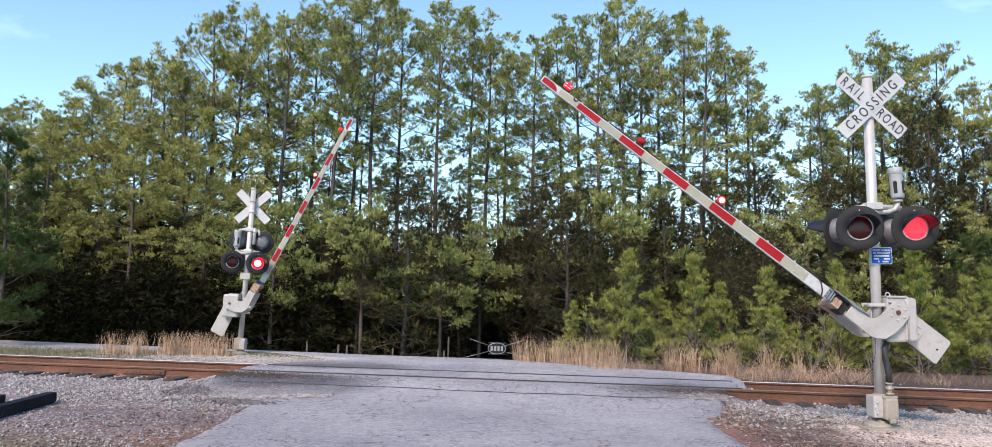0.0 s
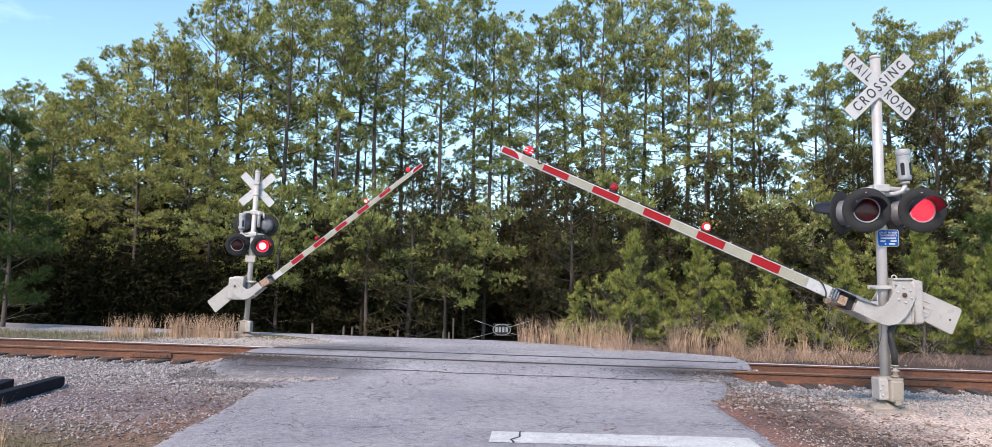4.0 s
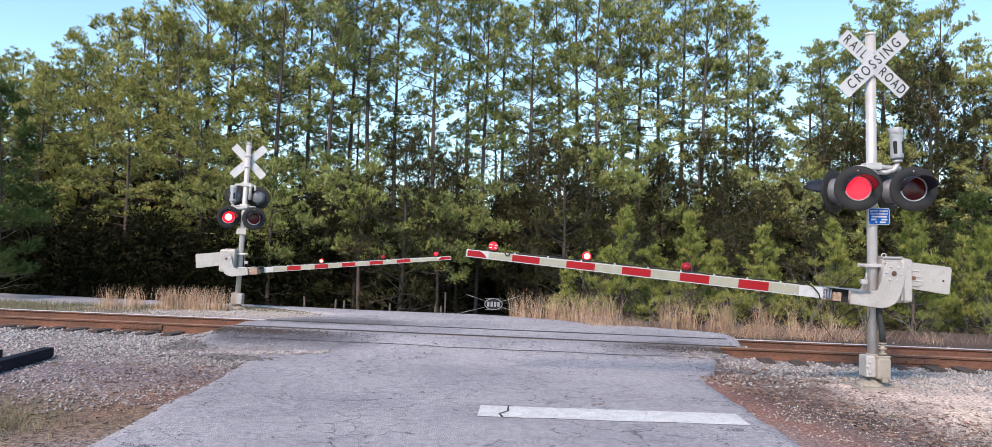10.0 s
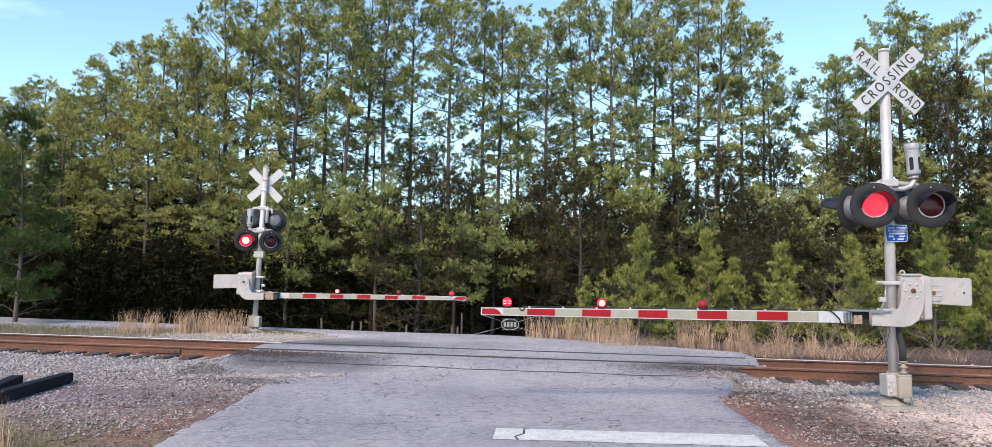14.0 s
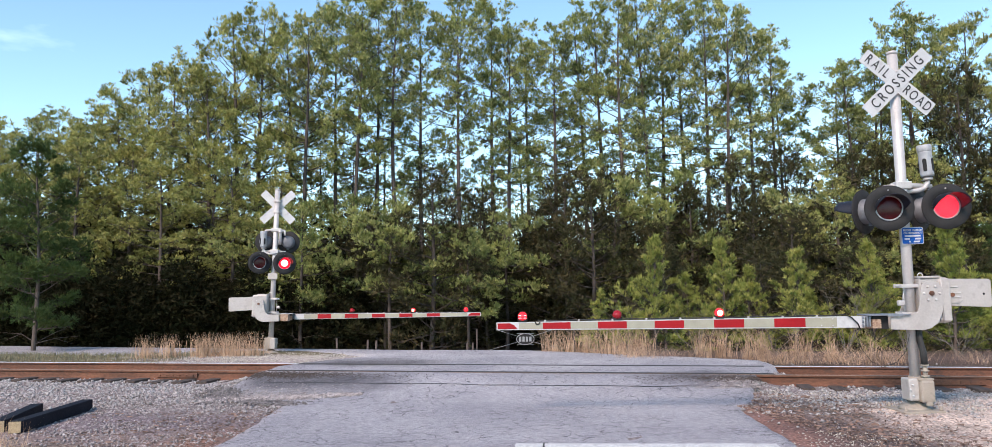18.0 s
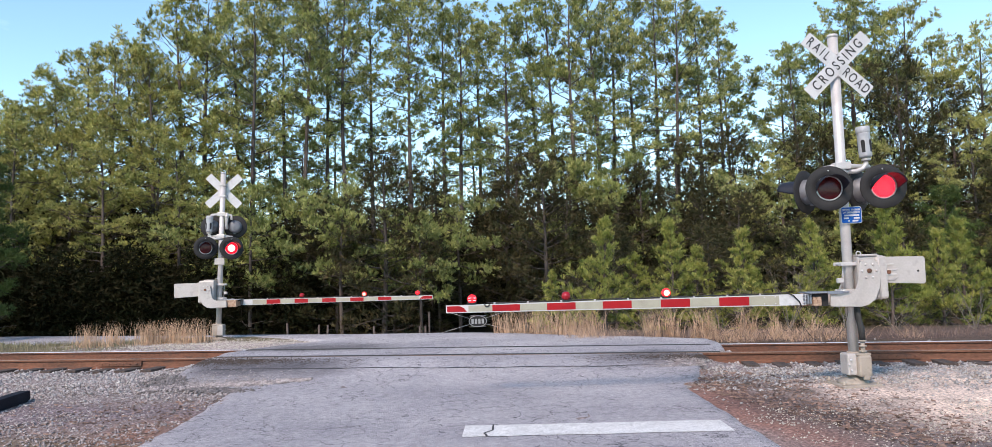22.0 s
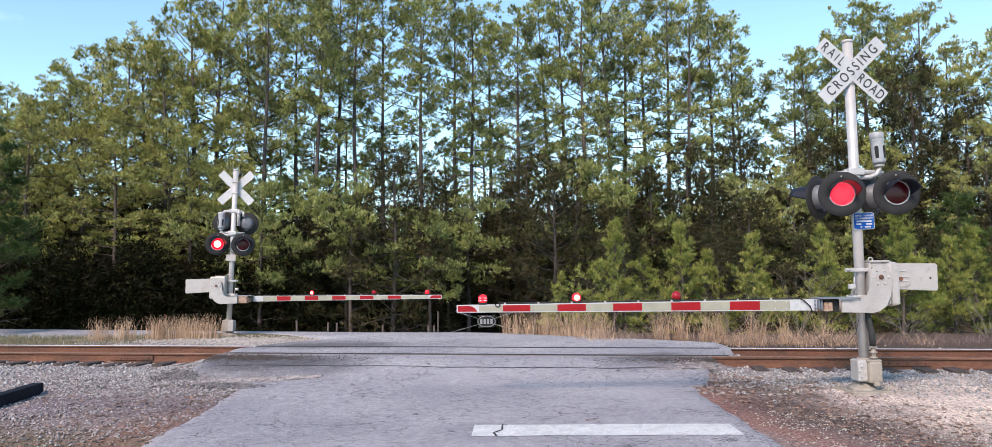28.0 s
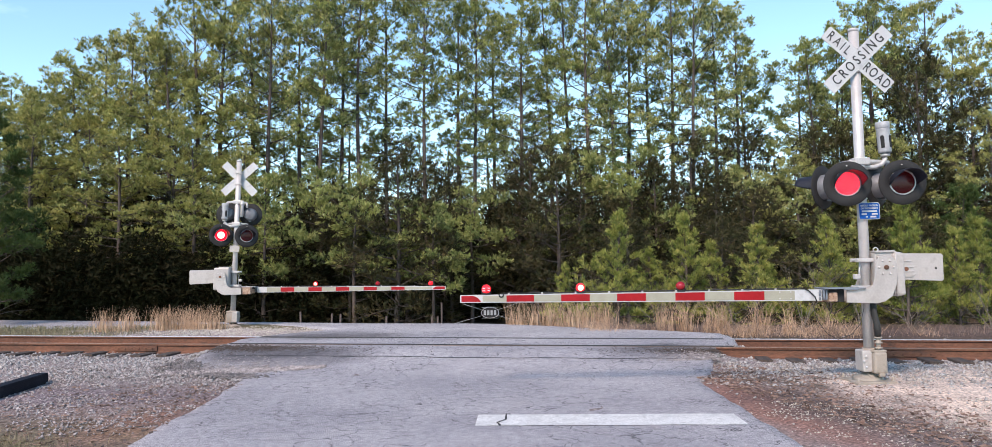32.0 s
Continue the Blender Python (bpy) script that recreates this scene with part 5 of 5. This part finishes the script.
def pine(seed, H, base, R, limbs, needle, girth=0.16, dead=10, per=6, length=0.245, width=0.029, spread=0.24, rise=(-0.05, 0.85), peak=0.35,
         bare=0.30, branchy=3.3, brush=6.3, upward=0.9, puff=0.15, cone=False):
    """A pine of height H: trunk, limbs with side branches, and a crown of needle shoots that stand up at the branch ends."""
    rng = np.random.RandomState(seed)
    thick, segs, pts, dirs = [], [], [], []
    lean = rng.randn(2) * 0.012 * H
    ph = rng.rand(2) * 6

    def axis_at(h):
        q = (max(h, 0) / H) ** 1.5
        return np.array([lean[0] * q + 0.006 * H * math.sin(h * 6 / H + ph[0]), lean[1] * q + 0.006 * H * math.cos(h * 5 / H + ph[1]), h])

    def rad(h):
        return max(0.012, girth * (1 - max(h, 0) / H) ** 0.75 + 0.01)

    hs = np.linspace(-0.06 * H, H * 0.985, 14)
    thick += [(axis_at(a), axis_at(b), rad(a), rad(b)) for a, b in zip(hs, hs[1:])]
    turn = rng.rand() * math.tau

    def brush_at(p, along):
        n = max(1, int(brush * (0.5 + rng.rand())))
        e = unit(along * 0.5 + np.array([0, 0, upward]) + rng.randn(n, 3) * 0.62)
        pts.append(p + e * puff * (0.3 + rng.rand(n, 1)))
        dirs.append(e)

    for i in range(limbs):
        u = (i + rng.rand()) / limbs
        h = H * (base + (1 - base) * u * 0.97)
        shape = 0.6 + 0.4 * u / peak if u < peak else math.sqrt(max(0.05, 1 - ((u - peak) / (1 - peak)) ** 2))
        if cone:
            shape = 1.0 - 0.88 * u
        reach = R * shape * (0.55 + 0.6 * rng.rand())
        turn += 2.4 + rng.randn() * 0.5
        el = rise[0] + (rise[1] - rise[0]) * u ** 1.2 + rng.randn() * 0.16
        p = axis_at(h)
        d = np.array([math.cos(turn) * math.cos(el), math.sin(turn) * math.cos(el), math.sin(el)])
        r = rad(h) * 0.36 + 0.008
        nodes = [p]
        for k in range(4):
            d = unit(d + np.array([0, 0, 0.07]) + rng.randn(3) * 0.11)
            q = p + d * reach / 4
            segs.append((p, q, r * (1 - k / 4.4), r * (1 - (k + 1) / 4.4)))
            p = q
            nodes.append(p)
        brush_at(p, d)
        side = 1
        for k in range(max(3, int(reach * branchy * (1.1 - 0.3 * u)))):
            t = bare + (1 - bare) * rng.rand()
            j = min(3, int(t * 4))
            s = nodes[j] + (nodes[j + 1] - nodes[j]) * (t * 4 - j)
            side = -side
            sd = unit(nodes[j + 1] - nodes[j])
            flat = np.array([-sd[1], sd[0], 0]) * side
            e = unit(sd * 0.7 + flat * (0.5 + 0.6 * rng.rand()) + np.array([0, 0, 0.12 + 0.25 * rng.rand()]) + rng.randn(3) * 0.15)
            ln = max(0.10 * R, reach * (0.16 + 0.30 * (1 - t)) * (0.7 + 0.6 * rng.rand()))
            q = s + e * ln
            segs.append((s, q, r * 0.32, 0.005))
            for f in (0.5, 0.78, 1.0):
                brush_at(s + (q - s) * f + rng.randn(3) * puff * 0.8, e)
    brush_at(axis_at(H), np.array([0, 0, 1.0]))
    for k in range(dead):
        h = H * base * (0.25 + 0.85 * rng.rand())
        az, ln = rng.rand() * math.tau, 0.4 + 1.7 * rng.rand()
        p = axis_at(h)
        m = p + np.array([math.cos(az), math.sin(az), 0.25 + 0.3 * rng.randn()]) * ln * 0.6
        q = m + np.array([math.cos(az + 0.4), math.sin(az + 0.4), 0.3 * rng.randn()]) * ln * 0.5
        segs += [(p, m, 0.024, 0.015), (m, q, 0.015, 0.004), (m, m + (q - p) * 0.4 + rng.randn(3) * 0.25, 0.010, 0.003)]
    co, tri = shoots(np.concatenate(pts), np.concatenate(dirs), rng, per, length, width, spread)
    return twig_mesh(segs, "trunk", M["bark"], thick), raw_mesh("crown", co, tri, needle)


def tree_thing(name, meshes, m, label, category="tree", group=""):
    t = empty(name, m, label, category, group)
    for n, me in zip(("trunk", "crown"), meshes):
        o = new(n, me)
        o.parent = t
    return t


def spot(x, y, turn, size, tall=1.0):
    return pose(x, y, float(ground_z(np.array(x), np.array(y))) - 0.05, 0, 0, turn) @ Matrix.Diagonal((size, size, size * tall, 1))


rnd = random.Random(7)
PINES = "pines behind the crossing"
# loblolly pines: bare below, with a rounded open crown
TALL = [pine(20 + k, 18.0, b, r, n, M["needles"], 0.15, 18, rise=(0.0, 1.05), peak=0.45) for k, (b, r, n) in enumerate(
    ((0.53, 3.1, 32), (0.57, 2.9, 30), (0.48, 3.2, 34), (0.46, 3.0, 30), (0.42, 3.2, 33), (0.50, 3.0, 29)))]
# pines at the wood's edge that keep their boughs far down
HIGH = [pine(45 + k, 15.0, 0.26 + 0.05 * k, 3.4, 42, M["needles_sunlit"], 0.16, 12, rise=(-0.12, 0.8), peak=0.25, branchy=3.0) for k in range(3)]
# lower trees that reach out of the shade
LOW = [pine(50 + k, 7.0, 0.36, 2.7, 24, M["needles"], 0.10, 6, rise=(-0.2, 0.5), peak=0.4, branchy=3.2) for k in range(3)]

TREES = [(-27.5, 44, 12.9, 1), (-25.3, 42, 12.7, 1), (-23.1, 41, 11.9, 1), (-23.4, 43, 13.3, 1), (-21.7, 42, 13.8, 1), (-20.1, 42, 15.2, 1), (-18.4, 41, 15.3, 1),
         (-17.9, 42, 15.9, 1), (-16.0, 40, 14.6, 1), (-15.4, 42, 18.5, 1), (-14.0, 42, 18.8, 1), (-12.9, 44, 18.8, 1)]
TREES += [(-11.1, 41, 17.7, 0), (-10.5, 45, 19.3, 0), (-8.7, 42, 19.0, 0), (-8.3, 46, 20.3, 0), (-6.6, 42, 19.1, 0), (-5.5, 45, 19.4, 0), (-3.0, 41, 18.5, 0),
          (-1.5, 46, 19.5, 0), (-0.4, 43, 17.2, 0), (0.5, 48, 18.2, 0), (2.0, 42, 17.2, 0), (3.9, 46, 19.0, 0)]
TREES += [(4.6, 44, 19.1, 0), (5.3, 41, 18.2, 0), (6.9, 42, 19.3, 0), (8.5, 46, 20.3, 0), (9.4, 45, 19.2, 0), (10.6, 44, 19.3, 0), (11.1, 41, 17.8, 0), (12.9, 43, 17.3, 0),
          (14.6, 45, 17.0, 0), (15.6, 47, 15.9, 0), (18.6, 46, 15.6, 0), (18.3, 43, 14.9, 0)]
TREES += [(20.9, 46, 16.9, 0), (21.6, 43, 17.9, 0), (22.6, 45, 17.4, 0), (20.1, 43.5, 15.4, 0), (23.6, 44, 17.4, 0), (24.6, 43, 17.6, 1), (26.6, 44, 15.9, 1), (27.4, 41, 15.6, 1)]
for k, (x, y, h, full) in enumerate(TREES):
    src, tall = (HIGH[k % 3], 15.0) if full else (TALL[k % 3 + (3 if x > 1 else 0)], 18.0)
    s = (h * 0.955 if full else h * 0.98) / tall
    tree_thing("pine_tree", src, spot(x, y, rnd.uniform(0, 360), s ** 0.5, s ** 0.5),
               "tall pine with full needle boughs to low on its trunk" if full else "tall pine with a bare lower trunk and tufted green crown", "tree", PINES)
for x, y, h in ((-31, 44, 12), (-29, 38, 12), (31.5, 43, 15), (29, 39, 13), (-19.3, 38.5, 10), (-15.2, 38.8, 10), (-11.8, 38.6, 8.5), (-17, 37.0, 9.5), (-13.5, 36.8, 9),
                (-21.5, 37.5, 10), (-25.5, 37, 10), (19, 37, 9), (23.5, 36, 9.5), (27.5, 37, 11), (15.2, 38, 8), (13.5, 47, 10), (7.5, 49, 10), (3.0, 50, 12), (18.5, 46, 10), (-12.5, 49, 12.5), (-8.5, 50, 12.5), (-6.0, 49, 11.5), (-4.0, 51, 11), (-2.2, 49, 11), (-10.2, 48, 11.5), (0.2, 50, 12.5), (22, 49, 12), (-22.5, 39.5, 11), (-27.5, 40, 11)):
    tree_thing("pine_tree", HIGH[rnd.randrange(3)], spot(x, y, rnd.uniform(0, 360), (h / 15) ** 0.7, (h / 15) ** 0.3), "broad pine with full needle boughs", "tree", PINES)
for k, (x, y, h) in enumerate(((-9.6, 34.5, 6.6), (-7.4, 35.8, 6.9), (-5.6, 33.8, 6.2), (-3.5, 35.5, 5.6), (-2.2, 33.6, 5.2), (-0.6, 36.0, 6.0), (-11.5, 35.5, 6.2),
                               (4.6, 37.5, 7.6), (7.2, 38.5, 7.9), (12.6, 38.0, 7.0), (16.2, 37.5, 6.8))):
    tree_thing("pine_tree", LOW[k % 3], spot(x, y, rnd.uniform(0, 360), h / 7.0), "low pine with drooping boughs between taller trunks", "tree", PINES)

# cedars, with part of the canopy's shade in their colour
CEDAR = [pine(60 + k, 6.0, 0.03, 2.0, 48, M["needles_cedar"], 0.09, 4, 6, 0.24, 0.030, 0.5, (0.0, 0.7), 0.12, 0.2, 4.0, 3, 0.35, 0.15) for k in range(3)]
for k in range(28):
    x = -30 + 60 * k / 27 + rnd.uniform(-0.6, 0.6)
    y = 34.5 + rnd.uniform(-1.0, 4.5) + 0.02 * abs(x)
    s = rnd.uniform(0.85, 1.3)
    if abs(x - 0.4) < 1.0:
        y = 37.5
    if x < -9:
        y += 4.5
    tree_thing("cedar_tree", CEDAR[k % 3], spot(x, y, rnd.uniform(0, 360), s, 1.0), "dark green cedar, coloured darker still for the shade of the pines", "tree", "cedars under the pines")
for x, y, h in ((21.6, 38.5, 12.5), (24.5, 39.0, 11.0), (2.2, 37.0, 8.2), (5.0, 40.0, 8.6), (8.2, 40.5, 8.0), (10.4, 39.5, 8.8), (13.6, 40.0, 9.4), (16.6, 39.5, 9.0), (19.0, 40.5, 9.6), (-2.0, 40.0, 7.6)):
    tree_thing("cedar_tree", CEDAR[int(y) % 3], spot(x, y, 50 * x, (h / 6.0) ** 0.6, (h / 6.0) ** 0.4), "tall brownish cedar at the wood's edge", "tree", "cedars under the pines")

# low growth deep in the wood, coloured near black for the shade there
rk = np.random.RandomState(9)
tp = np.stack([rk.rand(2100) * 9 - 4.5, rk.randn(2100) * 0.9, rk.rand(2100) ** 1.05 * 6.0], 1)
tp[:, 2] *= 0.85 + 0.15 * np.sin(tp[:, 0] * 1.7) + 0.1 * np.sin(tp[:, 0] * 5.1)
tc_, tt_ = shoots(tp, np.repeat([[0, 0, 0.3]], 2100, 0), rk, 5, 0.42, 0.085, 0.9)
thicket = raw_mesh("thicket", tc_, tt_, M["needles_deep_shade"])
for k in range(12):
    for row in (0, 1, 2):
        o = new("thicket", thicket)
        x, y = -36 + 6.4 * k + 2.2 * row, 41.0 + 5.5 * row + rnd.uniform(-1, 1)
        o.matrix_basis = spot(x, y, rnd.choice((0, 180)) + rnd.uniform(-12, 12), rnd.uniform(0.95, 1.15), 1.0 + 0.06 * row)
        tagged(o, "thicket of shrubs, coloured near black for the shade under the pines", "shrubs", kind="stuff")
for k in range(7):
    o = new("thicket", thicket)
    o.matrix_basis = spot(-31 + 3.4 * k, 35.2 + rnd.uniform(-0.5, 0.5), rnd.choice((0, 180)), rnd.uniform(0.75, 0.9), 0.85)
    tagged(o, "thicket of shrubs, coloured near black for the shade under the pines", "shrubs", kind="stuff")

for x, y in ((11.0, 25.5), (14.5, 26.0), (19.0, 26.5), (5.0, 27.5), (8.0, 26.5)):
    tree_thing("cedar_tree", CEDAR[int(x) % 3], spot(x, y, 70 * x, 0.85, 0.8), "bushy cedar behind the young pines, coloured darker for shade", "tree", "cedars under the pines")

YOUNG = [pine(80 + k, 3.2, 0.02, 1.65, 36, M["needles_young"], 0.04, 0, 8, 0.17, 0.0105, 0.30, (0.15, 1.25), 0.10, 0.2, 8.0, 4, 1.2, 0.05, True) for k in range(3)]
for k, (x, y, h) in enumerate(((3.6, 21.5, 2.95), (5.5, 21.5, 2.9), (7.25, 21.0, 2.55), (9.0, 20.5, 2.7), (10.5, 19.5, 3.0), (12.2, 20.2, 2.4), (8.1, 22.4, 1.9), (2.3, 23.2, 1.9), (13.6, 21.5, 3.0), (4.7, 22.4, 2.2), (6.4, 22.3, 2.4), (9.8, 21.8, 2.2), (11.4, 21.2, 2.8))):
    tree_thing("young_pine", YOUNG[k % 3], spot(x, y, rnd.uniform(0, 360), h / 3.2), "young bright green pine behind the dry grass", "tree", "young pines by the track")
SHADE = pine(95, 9.0, 0.10, 2.5, 44, M["needles_shade"], 0.09, 4, 8, 0.26, 0.022, 0.32, (-0.05, 0.8), 0.2, 0.25, 4.4, 6, 0.7, 0.13)
for x, y, h in ((-16.5, 26.5, 7.2), (-20.5, 28.5, 7.0), (16.8, 27.5, 5.4)):
    tree_thing("pine_tree", SHADE, spot(x, y, rnd.uniform(0, 360), h / 9.0), "pine close to the side road, coloured dark for shade", "tree", PINES)



def bare_shrub(seed, x, y, h):
    """A leafless bush: stems that fork three times."""
    rng = np.random.RandomState(seed)
    segs, ends = [], [(np.zeros(3), np.array([0, 0, 1.0]), h * 0.4, 0.012)] * 7
    for level in range(4):
        more = []
        for p, d, ln, r in ends:
            e = d + rng.randn(3) * 0.42
            e[2] = abs(e[2])
            e /= np.linalg.norm(e)
            q = p + e * ln * (0.6 + 0.6 * rng.rand())
            segs.append((p, q, r, r * 0.65))
            more += [(q, e, ln * 0.72, r * 0.62)] * 2
        ends = more
    o = new("bare_shrub", twig_mesh(segs, "bare_shrub", M["deadwood"]))
    o.matrix_basis = spot(x, y, 0, 1)
    tagged(o, "leafless grey shrub with thin forked twigs", "shrub", "bare shrubs by the track")


for k, (x, y, h) in enumerate(((7.9, 19.6, 2.0), (4.5, 20.3, 1.3), (6.3, 20.0, 1.4), (9.9, 18.3, 1.0), (11.6, 18.0, 1.1), (8.6, 18.2, 0.8), (2.9, 21.6, 1.6))):
    bare_shrub(k, x, y, h)


# ---- grass ----
def blades(name, spots_xy, rng, lo, hi, width, material, label, bend=0.35):
    n = len(spots_xy)
    h = lo + (hi - lo) * rng.rand(n)
    a = rng.rand(n) * math.tau
    d = np.stack([np.cos(a), np.sin(a)], 1)
    p0 = np.concatenate([spots_xy, ground_z(spots_xy[:, 0], spots_xy[:, 1])[:, None] - 0.01], 1)
    lean = bend * h * (0.3 + rng.rand(n))
    mid = p0 + np.stack([d[:, 0] * lean * 0.3, d[:, 1] * lean * 0.3, h * 0.6], 1)
    tip = p0 + np.stack([d[:, 0] * lean, d[:, 1] * lean, h], 1)
    b = rng.rand(n) * math.tau
    w = np.stack([np.cos(b), np.sin(b), np.zeros(n)], 1) * width
    co = np.stack([p0 - w, p0 + w, mid + w * 0.8, mid - w * 0.8, tip + w * 0.15, tip - w * 0.15], 1).reshape(-1, 3)
    q = np.array([(0, 1, 2, 3), (3, 2, 4, 5)])
    faces = (q[None] + 6 * np.arange(n)[:, None, None]).reshape(-1, 4)
    ob = new(name, raw_mesh(name, co, faces, material))
    return tagged(ob, label, "grass", kind="stuff")


def clumps(rng, centres, n, r):
    c = np.array(centres)[rng.randint(len(centres), size=n)]
    return c + rng.randn(n, 2) * r


rg = np.random.RandomState(5)
bank = []
for k in range(30):
    x = 2.6 + 11 * rg.rand()
    v = 2.6 + 1.0 * rg.rand() + 0.35 * max(0, 4 - x)
    bank.append((x, MID + SLOPE * x + v / COS_T))
blades("dry_grass", clumps(rg, bank, 3400, 0.3), rg, 0.05, 0.32, 0.0032, M["brush"], "low brown dry brush along the track", 1.1)
blades("dry_grass", clumps(rg, [(0.8, 20.6), (1.3, 20.3), (1.7, 20.0), (2.1, 19.6), (2.35, 19.3), (2.65, 19.0), (2.9, 18.8)], 1200, 0.15), rg, 0.08, 0.8, 0.0035, M["straw"], "tall pale dry grass at the road edge", 0.4)
blades("dry_grass", clumps(rg, [(4.0, 17.95), (4.2, 17.9), (4.4, 17.85), (4.55, 17.8), (5.0, 17.7), (5.2, 17.65), (5.35, 17.6), (6.0, 17.5), (6.2, 17.4), (6.65, 17.3), (7.4, 17.1)], 900, 0.07), rg, 0.1, 0.88, 0.0035, M["straw"], "tall pale dry grass along the track", 0.42)
blades("dry_grass", clumps(rg, [(-9.6, 20.0), (-9.0, 20.1), (-8.3, 20.4), (-8.1, 20.3), (-7.7, 20.6), (-7.4, 20.4), (-7.0, 20.5)], 1500, 0.15), rg, 0.15, 0.66, 0.0035, M["straw"], "tall pale dry grass beside the far signal", 0.3)
tangle = [(x, MID + SLOPE * x + (2.5 + 0.9 * rg.rand()) / COS_T) for x in np.concatenate([4.5 + 9.5 * rg.rand(34), 2.2 + 2.0 * rg.rand(8)])]
blades("dry_grass", clumps(rg, tangle, 1500, 0.16), rg, 0.10, 0.42, 0.003, M["straw"], "tangled pale dry grass along the track", 1.2)
blades("short_grass", np.stack([-24 + 15.5 * rg.rand(9000), 18.6 + 5.0 * rg.rand(9000)], 1), rg, 0.05, 0.16, 0.006, M["green_grass"], "short grass between track and side road")
blades("dry_grass", clumps(rg, [(-4.9, 7.3), (-5.2, 7.0), (-4.6, 6.7), (-5.3, 7.9), (-4.5, 7.4)], 3000, 0.3), rg, 0.03, 0.13, 0.0026, M["matted"], "thin dry grass at the roadside", 0.9)
blades("dry_grass", clumps(rg, [(-5.0, 7.35), (-5.25, 7.7), (-4.75, 7.15), (-5.3, 7.3)], 260, 0.15), rg, 0.25, 0.62, 0.0025, M["straw"], "single dry stalks at the roadside", 0.3)


# ---- small things ----
def timber(m, length, label):
    t = empty("beam_timber", m, label, "timber", "black beams by the track")
    bm = bmesh.new()
    box(bm, 0, length, -0.08, 0.08, 0, 0.155, 0.008)
    part("timber", bm, M["creosote"], t)
    bm = bmesh.new()
    box(bm, -0.006, 0.0, -0.075, 0.075, 0.006, 0.149)
    part("end_face", bm, M["endgrain"], t, "pale sawn end")
    return t


timber(pose(-6.42, 9.92, 0.01, 0, 0, 95), 2.0, "black timber with a pale sawn end lying on gravel")
timber(pose(-6.68, 9.98, 0.01, 0, 0, 106), 1.6, "black timber with a pale sawn end lying on gravel")

# gate of the drive behind the road, with an oval plaque
GX, GY = 0.15, 26.2
gz = float(ground_z(np.array(GX), np.array(GY)))
drive_gate = empty("wire_gate", pose(GX, GY, gz), "dark wire gate with a pale oval name plaque", "gate")
PZ = 0.08 - gz
for x in (-1.6, 1.6):
    bm = bmesh.new()
    tube(bm, [(x, 0, -0.1), (x, 0, PZ + 0.35)], 0.03, 8)
    part("post", bm, M["bark"], drive_gate)
bm = bmesh.new()
for x0, z0, x1, z1 in ((-0.28, 0.1, -0.9, 0.3), (0.28, 0.1, 0.9, 0.3), (-0.28, -0.1, -1.2, -0.35), (0.28, -0.1, 1.2, -0.35), (-0.28, 0.18, 0.28, 0.18), (-0.28, -0.18, 0.28, -0.18)):
    tube(bm, [(x0, 0, PZ + z0), (x1, 0, PZ + z1)], 0.009, 6)
part("brace", bm, M["wire"], drive_gate)
bm = bmesh.new()
ov = [(0.30 * math.cos(a), 0.19 * math.sin(a) + PZ) for a in np.linspace(0, math.tau, 28, endpoint=False)]
plate(bm, ov, -0.012, 0.0)
pl = part("plaque", bm, M["black"], drive_gate, "oval black plaque with a pale rim")
bm = bmesh.new()
tube(bm, [(0.29 * math.cos(a), -0.015, 0.18 * math.sin(a) + PZ) for a in np.linspace(0, math.tau, 33)], 0.014, 6, False)
part("rim", bm, M["wire"], pl)
bm = bmesh.new()
for k in range(4):
    box(bm, -0.21 + 0.112 * k, -0.135 + 0.112 * k, -0.02, -0.012, PZ - 0.08, PZ + 0.08)
part("lettering", bm, M["wire"], pl)
# fence posts in the shade
post_bm = bmesh.new()
tube(post_bm, [(0, 0, -0.2), (0.02, 0, 0.6), (0, 0, 1.05)], [0.04, 0.038, 0.035], 7)
p0 = None
for x in (-6.5, -5.4, -5.1, -3.5, -1.9, -1.7):
    yy = 28.2 + 0.05 * x
    if p0 is None:
        p0 = part("fence_post", post_bm, M["bark"], None, "", spot(x, yy, 0, 1))
        tagged(p0, "thin dark wooden fence post at the wood's edge", "fence post", "fence posts")
    else:
        copy_thing(p0, spot(x, yy, 40 * x, 1))


# ---- what moves ----
def motions():
    near = [(0, 36.5), (1, 32.9), (2, 29.4), (3, 26.2), (4, 22.8), (5.5, 17.75), (7, 13.1), (8, 10.3), (9, 7.5), (10, 4.9), (11, 2.1), (11.5, 0.8), (12, -0.1), (12.5, 0), (32, 0)]
    far = [(0, 63.6), (1, 57.6), (2, 51.4), (3, 45.0), (4, 38.6), (5.5, 28.4), (7, 20.0), (8, 14.9), (9, 9.9), (10, 5.2), (11, 1.2), (11.4, -0.4), (12, -0.1), (12.5, 0), (32, 0)]
    walk(near_gate, [(t, pose(*NEAR_HUB, 0, a, 0)) for t, a in near])
    walk(far_gate, [(t, pose(*FAR_HUB, 0, 0, 180) @ pose(0, 0, 0, 0, a, 0)) for t, a in far])
    for lens, place, side in FLASHERS:
        walk(lens, flash_rows(place, side))


motions()
